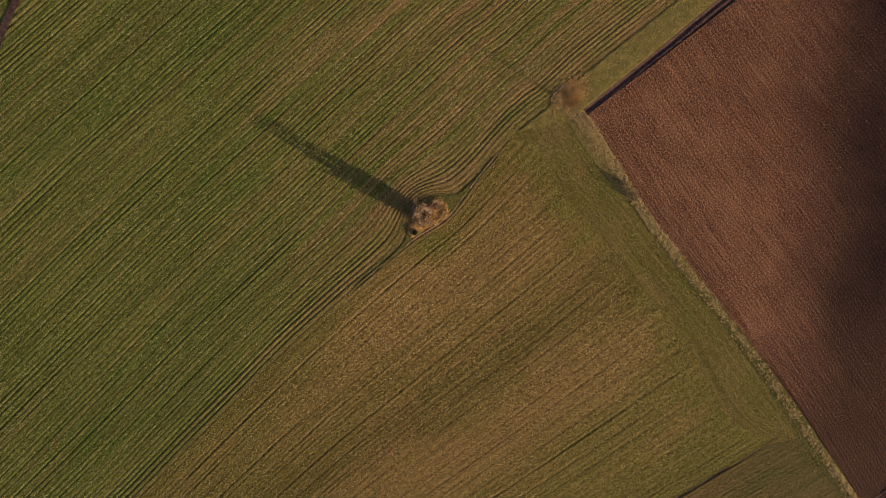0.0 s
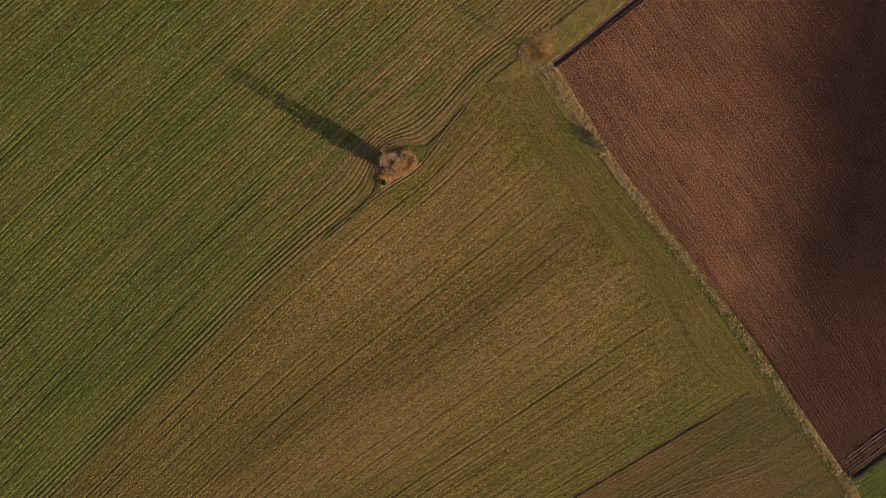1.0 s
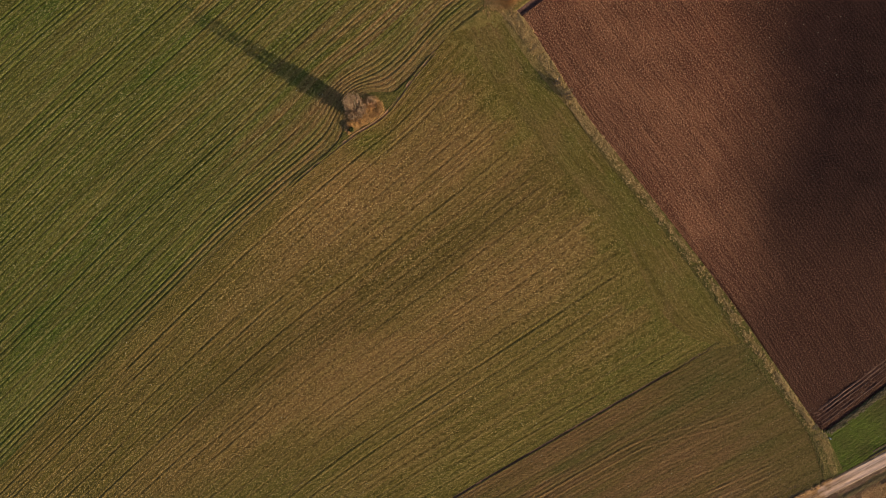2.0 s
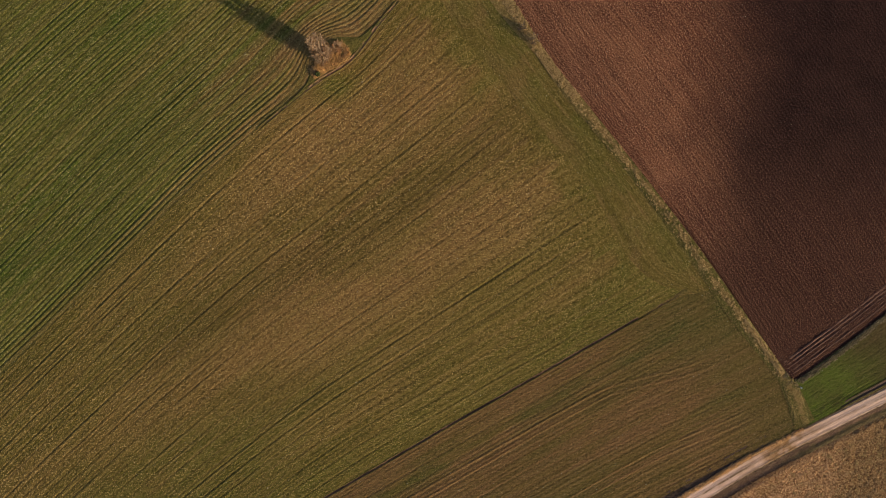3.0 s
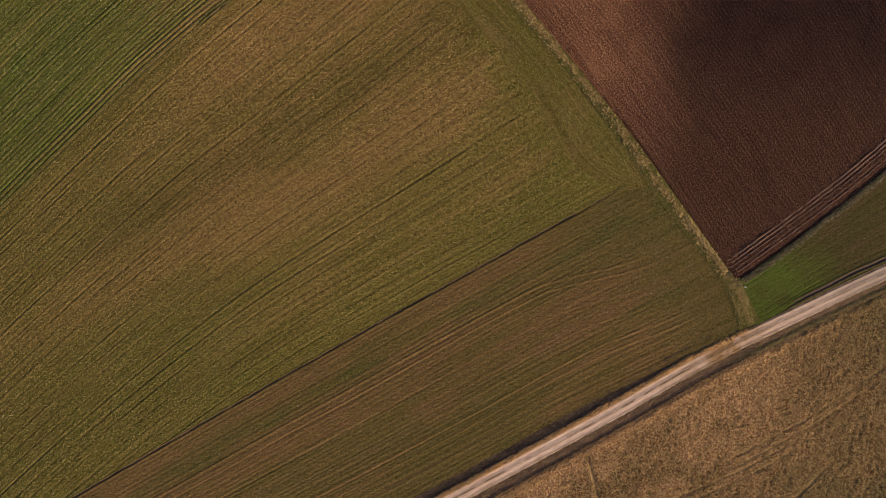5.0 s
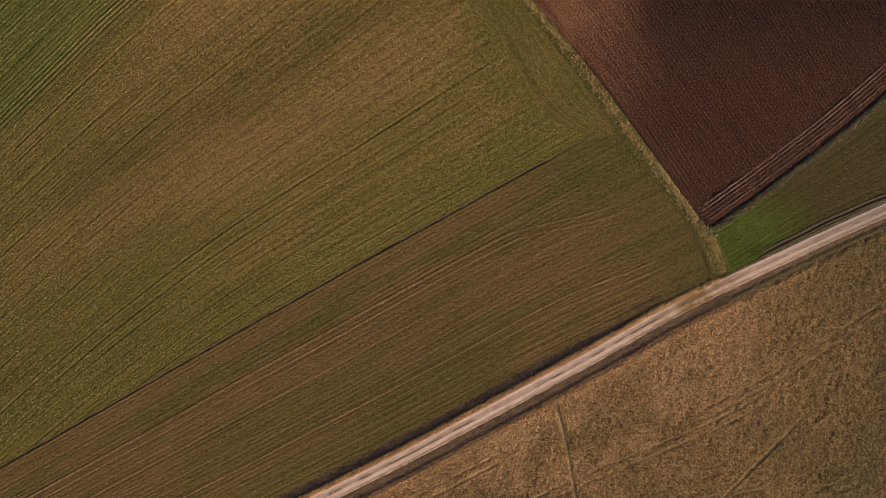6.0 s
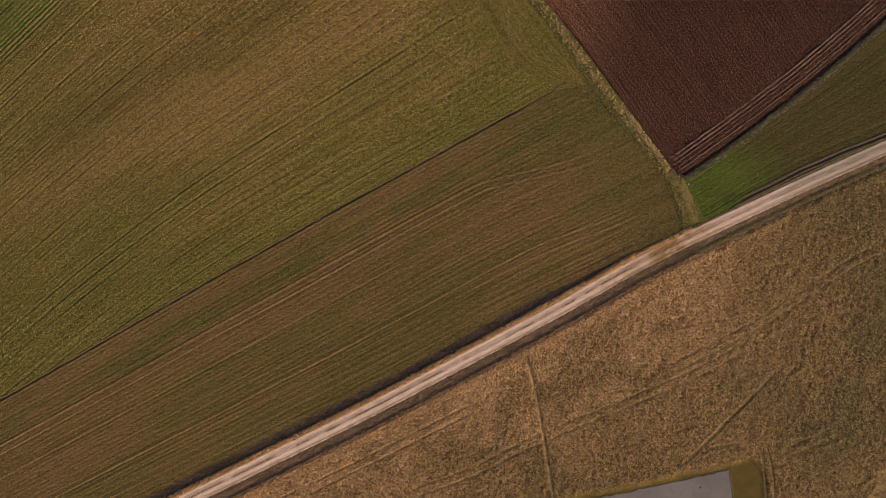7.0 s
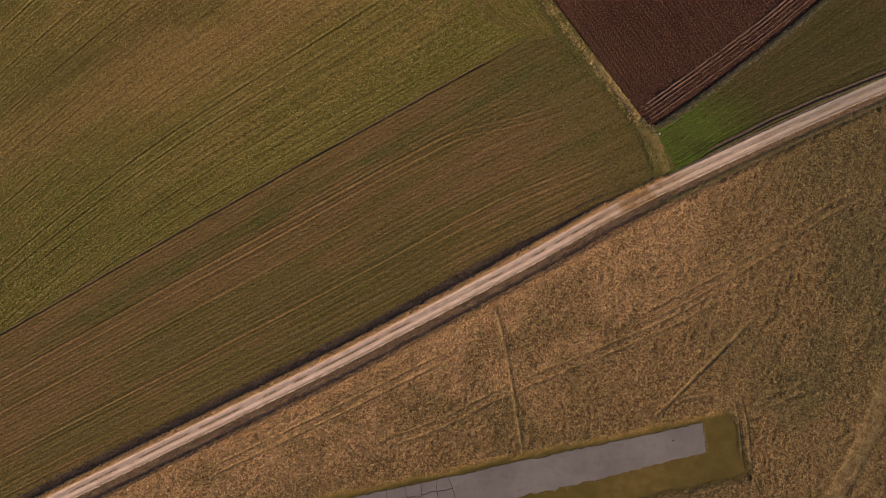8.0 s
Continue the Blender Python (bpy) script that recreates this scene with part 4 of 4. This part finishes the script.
def tubes(segments, sides):
    """Tapered tubes for stems and twigs; segments: start, end, radius at start, radius at end."""
    a, b = np.array([q[0] for q in segments]), np.array([q[1] for q in segments])
    ra, rb = np.array([q[2] for q in segments]), np.array([q[3] for q in segments])
    d = b - a
    d /= np.maximum(np.linalg.norm(d, axis=1), 1e-6)[:, None]
    helper = np.where(np.abs(d[:, 2:3]) < 0.9, np.array([[0, 0, 1.0]]), np.array([[1.0, 0, 0]]))
    e = np.cross(d, helper)
    e /= np.linalg.norm(e, axis=1)[:, None]
    f = np.cross(d, e)
    n = len(a)
    verts = np.zeros((n, 2 * sides, 3))
    for k in range(sides):
        t = 2 * math.pi * k / sides
        o = math.cos(t) * e + math.sin(t) * f
        verts[:, k] = a + o * ra[:, None]
        verts[:, sides + k] = b + o * rb[:, None]
    quad = np.array([[k, (k + 1) % sides, sides + (k + 1) % sides, sides + k] for k in range(sides)])
    faces = (quad[None] + 2 * sides * np.arange(n)[:, None, None]).reshape(-1, 4)
    return verts.reshape(-1, 3), faces


def turn_towards(way, other, share):
    v = way * (1 - share) + other * share
    return v / np.linalg.norm(v)


def random_way(up=0.3):
    v = rng.normal(size=3)
    v /= np.linalg.norm(v)
    v[2] = abs(v[2]) * 0.8 + up
    return v / np.linalg.norm(v)


def bare_tree(x, y, label, stems, twig_material, twigs_each=12, limbs_each=14, skirt=(0, 0, 0), clear=0):
    """A leafless tree of several stems; stems: offset angle, foot distance, height, outward lean."""
    tree = new("bare_tree")
    tree.location = (x, y, 0)
    limbs, twigs = [], []
    for angle, foot, height, lean in stems:
        out = np.array((math.cos(angle), math.sin(angle), 0.0))
        p = out * foot + np.array((0, 0, 0.02))
        way = np.array((out[0] * lean, out[1] * lean, 1.0))
        way /= np.linalg.norm(way)
        rad = 0.035 + 0.014 * height
        pieces, n = [], 6
        for k in range(n):
            q = p + way * height / n * (1 + 0.1 * rng.normal())
            r2 = rad * (1 - (k + 1) / (n + 0.6))
            pieces.append((p, q, rad * (1 - k / (n + 0.6)), r2))
            for _ in range(max(1, limbs_each // n) if k >= clear else 0):
                f = rng.uniform(0.1, 1.0)
                at = p + (q - p) * f
                lw = turn_towards(random_way(0.15), out, 0.25)
                lw = turn_towards(lw, np.array((0, 0, 1.0)), 0.25)
                length = (0.21 * height * (1.0 - (k + f) / n) + 0.45) * rng.uniform(0.6, 1.2)
                c = at
                for j in range(3):
                    e = c + lw * length / 3
                    limbs.append((c, e, 0.034 * (1 - j / 3.3), 0.034 * (1 - (j + 1) / 3.3)))
                    for _ in range(twigs_each // 3):
                        tw = turn_towards(turn_towards(lw, random_way(0.25), 0.55), out, 0.15)
                        g = c + (e - c) * rng.uniform(0, 1)
                        l2 = rng.uniform(0.4, 1.1) * (0.4 + 0.06 * height)
                        h1 = g + tw * l2 * 0.55
                        tw2 = turn_towards(tw, random_way(0.4), 0.35)
                        twigs.append((g, h1, 0.020, 0.015))
                        twigs.append((h1, h1 + tw2 * l2 * 0.5, 0.015, 0.005))
                    c = e
                    lw = turn_towards(lw, random_way(0.5), 0.25)
            p = q
            way = turn_towards(way, random_way(0.8), 0.12)
        v, f = tubes(pieces, 6)
        part("stem", mesh_from("stem", v, f, MAT_BARK), tree)
    count, reach, crown = skirt
    for _ in range(count):
        a, far_out = rng.uniform(0, 2 * math.pi), reach * math.sqrt(rng.uniform(0.12, 1.0)) * (0.8 + 0.2 * rng.normal())
        p = np.array((math.cos(a), math.sin(a), 0.0)) * reach * 0.22 * rng.uniform(0, 1) + np.array((0, 0, 0.05))
        a += 0.25 * rng.normal()
        top = crown * max(0.12, 1 - (far_out / reach) ** 2) * rng.uniform(0.6, 1.1)
        end = np.array((math.cos(a) * far_out, math.sin(a) * far_out, top))
        c, n = p, 4
        for k in range(n):
            f = (k + 1) / n
            e = p + (end - p) * np.array((f, f, f ** 0.7)) + rng.normal(size=3) * 0.07
            e[2] = max(0.05, e[2])
            twigs.append((c, e, 0.034 * (1 - 0.22 * k), 0.034 * (1 - 0.22 * (k + 1))))
            if k:
                for _ in range(2):
                    tw = turn_towards((e - c) / np.linalg.norm(e - c), random_way(0.3), 0.45)
                    twigs.append((c + (e - c) * rng.uniform(0, 1), e + tw * 0.09 * reach * rng.uniform(0.4, 1.3), 0.020, 0.006))
            c = e
    v, f = tubes(limbs, 4)
    tagged(part("inner_crown", mesh_from("inner_crown", v, f, MAT_BARK), tree), kind="stuff")
    v, f = tubes(twigs, 3)
    tagged(part("crown", mesh_from("crown", v, f, twig_material), tree, "fine bare twigs"), kind="stuff")
    return tagged(tree, label, "tree")


def ring_of(count, foot, height, lean, wobble=0.3):
    return [(2 * math.pi * k / count + rng.uniform(-0.3, 0.3), foot * rng.uniform(0.5, 1.2), height * rng.uniform(1 - wobble, 1 + wobble), lean * rng.uniform(0.5, 1.3)) for k in range(count)]


bare_tree(3.9, 0.7, "leafless many-stemmed tree standing in tawny dead grass",
          [(0.4, 0.15, 11.0, 0.01), (2.6, 0.3, 9.6, 0.02), (4.6, 0.3, 8.2, 0.04), (1.4, 0.4, 7.4, 0.06), (3.6, 0.5, 6.4, 0.09), (5.6, 0.5, 5.9, 0.11), (0.9, 0.3, 9.4, 0.07), (3.9, 0.3, 9.0, 0.08)] + ring_of(13, 1.0, 4.3, 0.30), MAT_TWIG_BROWN, 18, 18, (420, 2.3, 2.2))
bare_tree(6.9, 2.5, "low russet leafless bush in tawny dead grass",
          ring_of(4, 0.4, 1.5, 0.5), MAT_TWIG_PALE, 8, 8, (160, 1.7, 1.0))
bare_tree(31.0, 24.9, "slim leafless sapling in dry grass at field corner",
          [(1.0, 0.05, 6.4, 0.03), (3.4, 0.2, 4.2, 0.10)], MAT_TWIG_GREY, 9, 16, clear=2)
bare_tree(34.9, 24.0, "low russet leafless bush at meeting of fields",
          [(2.2, 0.1, 0.9, 0.2), (4.4, 0.1, 0.8, 0.3)], MAT_TAWNY, 6, 6, (300, 2.9, 0.35))
bare_tree(47.6, 4.5, "low leafless grey bush on dry verge bank",
          [(2.0, 0.1, 3.3, 0.1), (5.0, 0.2, 2.6, 0.15)] + ring_of(6, 0.5, 1.5, 0.6), MAT_TWIG_GREY, 9, 9)
bare_tree(45.2, 7.2, "small leafless grey bush on dry verge bank",
          [(2.5, 0.1, 1.9, 0.1)] + ring_of(5, 0.4, 1.2, 0.6), MAT_TWIG_GREY, 9, 8)


def green_shrub(x, y, radius, height, label):
    shrub = new("green_shrub")
    shrub.location = (x, y, 0)
    stems = []
    for _ in range(14):
        w = random_way(0.4)
        stems.append((np.array((0, 0, 0.0)), w * np.array((radius, radius, height)) * 0.8, 0.03, 0.01))
    v, f = tubes(stems, 4)
    tagged(part("stem_clump", mesh_from("stem_clump", v, f, MAT_BARK), shrub), kind="stuff")
    n = 900
    w = rng.normal(size=(n, 3))
    w /= np.linalg.norm(w, axis=1)[:, None]
    w[:, 2] = np.abs(w[:, 2])
    c = w * rng.uniform(0.4, 1.0, n)[:, None] * np.array((radius, radius, height)) * (0.75 + 0.5 * vnoise(w[:, 0] * 9, w[:, 1] * 9, 3.0, 5))[:, None]
    a, b = rng.normal(size=(n, 3)) * 0.10, rng.normal(size=(n, 3)) * 0.10
    v = np.stack([c - a, c + b, c + a, c - b], 1).reshape(-1, 3)
    tagged(part("foliage", mesh_from("foliage", v, np.arange(4 * n).reshape(n, 4), MAT_LEAF), shrub, "small dark green leaves"), kind="stuff")
    return tagged(shrub, label, "shrub")


green_shrub(2.9, -3.0, 0.45, 0.65, "small dark green shrub beside leafless tree")

# ---- grass and clods ----
n = 2200
u = rng.uniform(0, 1, n)
c0, c1 = curve([(0.5, -6.2), (3.5, -3.9), (9.8, 0.4), (12.2, 3.4)], 200), curve([(1.0, -5.4), (1.9, -1.2), (3.4, 2.6), (7.0, 4.5), (11.8, 4.4)], 200)
k = (u * 199).astype(int)
w = rng.uniform(0.05, 0.95, n)[:, None]
pts = c0[k] * (1 - w) + c1[k] * w
pts = pts[(np.hypot(pts[:, 0] - 5.4, pts[:, 1] + 0.2) < 4.6) & (np.hypot(pts[:, 0] - 3.4, pts[:, 1] - 1.0) > 1.9)]
pts = pts[fbm(pts[:, 0], pts[:, 1], 1.1, 112, 2) > 0.36 + 0.05 * np.maximum(0, np.hypot(pts[:, 0] - 5.6, pts[:, 1] + 0.4) - 2.2)]
tufts("tawny_reeds", pts, MAT_TAWNY, 0.30, 0.5, 6, "tawny dead reeds and grass round bare tree", "grass", 1.8, 0.06, 0.08)
pts = np.stack([34.2 + rng.normal(size=2200) * 1.6, 24.0 + rng.normal(size=2200) * 1.2], 1)
pts[:, 1] += (pts[:, 0] - 33) * 0.55
tufts("tawny_corner_grass", pts, MAT_TAWNY, 0.16, 0.35, 6, "tawny dead grass at corner of fields", "grass", 1.8, 0.06, 0.06)
tufts("verge_tufts", np.vstack([scatter_band(BROWN_WEST[:4], -2.2, -0.1, 1300), scatter_band(BROWN_WEST[3:], -2.4, -0.2, 500), scatter_band(BROWN_WEST[6:], -1.4, -0.3, 500)]), MAT_STRAW, 0.15, 0.4, 6, "pale dry grass tufts on verge bank", "grass", 1.8, 0.07, 0.12)
tufts("corner_straw", np.vstack([scatter_band([(31.5, 24.5), (35.0, 21.8), (38.2, 18.6), (41.5, 13.6)], -1.6, 1.2, 1100)]), MAT_STRAW, 0.2, 0.4, 6, "pale dry grass where verge meets corner", "grass", 1.8, 0.07, 0.05)
tufts("verge_tufts_green", scatter_band(VERGE_WEST[3:], -0.1, 2.6, 1500), MAT_DRYBLADE, 0.07, 0.4, 5, "brownish grass tufts on verge bank", "grass", 1.8, 0.06, 0.1)
tufts("weed_tufts", scatter_band(BROWN_SOUTH, -1.4, -0.1, 1800), MAT_WEEDBLADE, 0.16, 0.35, 5, "grey withered weeds along ploughed edge", "weeds", 1.6, 0.06, 0.05)
tufts("strip_tufts", scatter_band(GRASS_WEST[1:], -4.6, -0.2, 4200), MAT_STRIPBLADE, 0.10, 0.4, 5, "olive dry tufts on grass strip", "grass", 1.8, 0.06, 0.06)
tufts("track_fringe_north", np.vstack([scatter_band(TRACK[:7], 1.4, 2.3, 6000), scatter_band(TRACK[5:7], 1.5, 2.2, 300), scatter_band(TRACK[6:8], 1.5, 2.1, 260)]), MAT_GOLDBLADE, 0.15, 0.35, 5, "golden grass fringe along dirt track", "grass", 2.4, 0.075, 0.05)
tufts("ditch_grass_north", scatter_band(TRACK[:9], 2.35, 4.5, 6000), MAT_DARKBLADE, 0.20, 0.4, 5, "withered grass in roadside ditch, coloured dark as in shade", "grass", 1.4, 0.06, -0.12)
tufts("margin_tufts", scatter_band([(104.2, -67.0), (105.6, -71.0), (107.4, -76.6)], -1.9, 1.3, 700), MAT_STRIPBLADE, 0.09, 0.4, 6, "olive dry tufts where verge meets track", "grass", 1.9, 0.065, 0.05)
tufts("track_fringe_south", scatter_band(TRACK[:8], -2.6, -1.6, 3000), MAT_BROWNBLADE, 0.12, 0.35, 5, "dry grass fringe along dirt track", "grass", 1.5, 0.06, 0.0)
tufts("meadow_edge_grass", scatter_band(TRACK[:8], -5.4, -3.5, 5000), MAT_GOLDBLADE, 0.17, 0.4, 6, "tall golden grass along meadow edge", "grass", 1.6, 0.06, 0.16)
n = 60000
pts = scatter_band(TRACK, -62, -4.2, n)
keep = (mown_mask(pts[:, 0], pts[:, 1]) < 0.15) & (worn_mask(pts[:, 0], pts[:, 1]) < 0.35) & (fbm(pts[:, 0], pts[:, 1], 2.2, 181) > 0.40) & (pts[:, 0] > -32) & (pts[:, 0] < 160) & (pts[:, 1] > -152)
pts = pts[keep][:10000]
tufts("meadow_tussocks", pts, MAT_TUSSOCK, 0.20, 0.5, 6, "dry brown tussocks covering the meadow", "grass", 2.0, 0.075, 0.12)
n = 22000
u, w = rng.uniform(0, 1, n), rng.uniform(0, 1, n) ** 1.2
c0, c1 = curve(BROWN_WEST, 400), curve([(90, 60), (130, 20), (140, -38)], 400)
k = (u * 399).astype(int)
xy = c0[k] + (c1[k] - c0[k]) * (0.01 + 0.99 * w[:, None])
pts = np.hstack([xy, np.full((n, 1), 0.05)])
pts = pts[pts[:, 0] + 0.1 * pts[:, 1] < 88]
lumps("soil_clods", pts, MAT_CLOD, 0.03, 0.11, "dry clods on ploughed red-brown soil", "soil")
n = 3600
xy = np.stack([rng.uniform(-80, 140, n), rng.uniform(-120, 45, n)], 1)
d, side = away(xy[:, 0], xy[:, 1], TRACK, 120)
xy = xy[(side > 0) & (d > 5)]
lumps("field_stones", np.hstack([xy, np.full((len(xy), 1), 0.03)]), MAT_STONE, 0.025, 0.075, "scattered pale stones on crop and soil", "stone")

# ---- concrete strip ----
SLAB_TOP = 0.085


def slab_point(a, b, z):
    """The strip is narrower towards its broken end, which stands aslant."""
    b *= 0.93 + 0.13 * float(smooth(0, 26, a))
    a += 0.10 * b * math.exp(-max(a, 0) / 6)
    p = SLAB_NE + SLAB_U * a + SLAB_V * b
    return (p[0], p[1], z)


def wobble(t, seed, size=0.5):
    t = np.asarray(t, float)
    return size * (fbm(t, t * 0 + seed * 31.7, 2.3, seed, 3) - 0.5) + 0.30 * (vnoise(t, t * 0 + seed * 7.3, 0.75, seed + 5) - 0.5)


def slab_panel(parent, a0, a1, b0, b1, seeds, sizes):
    """One panel between two cracks or edges on each axis, with worn irregular rims."""
    na, nb = max(6, int((a1 - a0) / 0.35)), max(5, int((b1 - b0) / 0.35))
    ta, tb = np.linspace(a0, a1, na), np.linspace(b0, b1, nb)
    rim = [(t, b0 + wobble(t, seeds[2], sizes[2])) for t in ta[1:-1]]
    rim = [(a0 + wobble(b0, seeds[0], sizes[0]), b0)] + rim + [(a1 + wobble(b0, seeds[1], sizes[1]), b0)]
    rim += [(a1 + wobble(t, seeds[1], sizes[1]), t) for t in tb[1:-1]]
    rim += [(a1 + wobble(b1, seeds[1], sizes[1]), b1)] + [(t, b1 + wobble(t, seeds[3], sizes[3])) for t in ta[::-1][1:-1]]
    rim += [(a0 + wobble(b1, seeds[0], sizes[0]), b1)] + [(a0 + wobble(t, seeds[0], sizes[0]), t) for t in tb[::-1][1:-1]]
    bm = bmesh.new()
    ca, cb = (a0 + a1) / 2, (b0 + b1) / 2
    top = [bm.verts.new(slab_point(a + (ca - a) * 0.02 / max(1, a1 - a0), b + (cb - b) * 0.015, SLAB_TOP)) for a, b in rim]
    mid = [bm.verts.new(slab_point(a, b, SLAB_TOP - 0.03)) for a, b in rim]
    low = [bm.verts.new(slab_point(a, b, -0.15)) for a, b in rim]
    bm.faces.new(top)
    m = len(rim)
    for k in range(m):
        j = (k + 1) % m
        bm.faces.new((top[j], top[k], mid[k], mid[j]))
        bm.faces.new((mid[j], mid[k], low[k], low[j]))
    bmesh.ops.recalc_face_normals(bm, faces=bm.faces)
    me = bpy.data.meshes.new("panel")
    bm.to_mesh(me)
    bm.free()
    me.materials.append(MAT_CONCRETE)
    return part("panel", me, parent)


SLAB = new("concrete_strip")
tagged(SLAB, "cracked weathered grey concrete strip lying in meadow", "slab")
GAP = 0.055
CRACKS = [0.0, 51.0, 53.8, 56.9, 60.2, 64.2, 74.0, 88.0]
for i in range(len(CRACKS) - 1):
    a0, a1 = CRACKS[i], CRACKS[i + 1]
    g0 = GAP if i else 0.0
    s0, s1 = 200 + i, 201 + i
    if 51.0 <= a0 < 60.0:
        slab_panel(SLAB, a0 + g0, a1 - GAP, 0.0, 2.1 - GAP, (s0, s1, 230, 231), (1.1, 1.1, 0.4, 1.0))
        slab_panel(SLAB, a0 + g0, a1 - GAP, 2.1 + GAP, 6.25, (s0, s1, 231, 232), (1.1, 1.1, 1.0, 0.6))
    else:
        slab_panel(SLAB, a0 + g0, a1 - GAP, 0.0, 6.1, (s0, s1, 230, 232), (0.6 if i == 0 else 1.1, 1.1, 0.4, 0.6))


def disc(name, x, y, z, radius, height, material, sides=14, rough=0.0):
    bm = bmesh.new()
    rings = []
    for r, h in ((radius, 0.0), (radius, height * 0.8), (radius * 0.88, height)):
        rings.append([bm.verts.new((x + r * (1 + rough * rng.normal()) * math.cos(2 * math.pi * k / sides), y + r * (1 + rough * rng.normal()) * math.sin(2 * math.pi * k / sides), z + h * (1 + rough * rng.normal()))) for k in range(sides)])
    for lo, hi in zip(rings, rings[1:]):
        for k in range(sides):
            bm.faces.new((lo[k], lo[(k + 1) % sides], hi[(k + 1) % sides], hi[k]))
    bm.faces.new(rings[-1])
    me = bpy.data.meshes.new(name)
    bm.to_mesh(me)
    bm.free()
    me.materials.append(material)
    return me


edge_a = rng.uniform(-0.3, 88, 500)
edge_b = np.where(rng.uniform(0, 1, 500) < 0.5, rng.normal(-0.12, 0.10, 500), rng.normal(6.32, 0.12, 500))
edge_e = rng.uniform(0, 6.2, 90)
along = np.concatenate([edge_a, rng.normal(-0.15, 0.10, 90)])
across = np.concatenate([edge_b, edge_e])
pts = np.array([slab_point(a, b, 0.0)[:2] for a, b in zip(along, across)])
tufts("slab_edge_grass", pts, MAT_DRYBLADE, 0.04, 0.30, 6, "dry grass creeping over concrete edges", "grass", 1.6, 0.06, 0.08)

COVER = new("drain_cover", disc("drain_cover", 108.4, -130.3, SLAB_TOP + 0.004, 0.18, 0.02, MAT_IRON))
tagged(COVER, "small round dark iron drain cover in concrete", "drain cover")
MARK = new("boundary_stone", disc("boundary_stone", 106.7, -68.9, -0.05, 0.18, 0.36, MAT_WHITE, 7, 0.2))
tagged(MARK, "whitewashed boundary stone at corner of ploughed field", "stone")
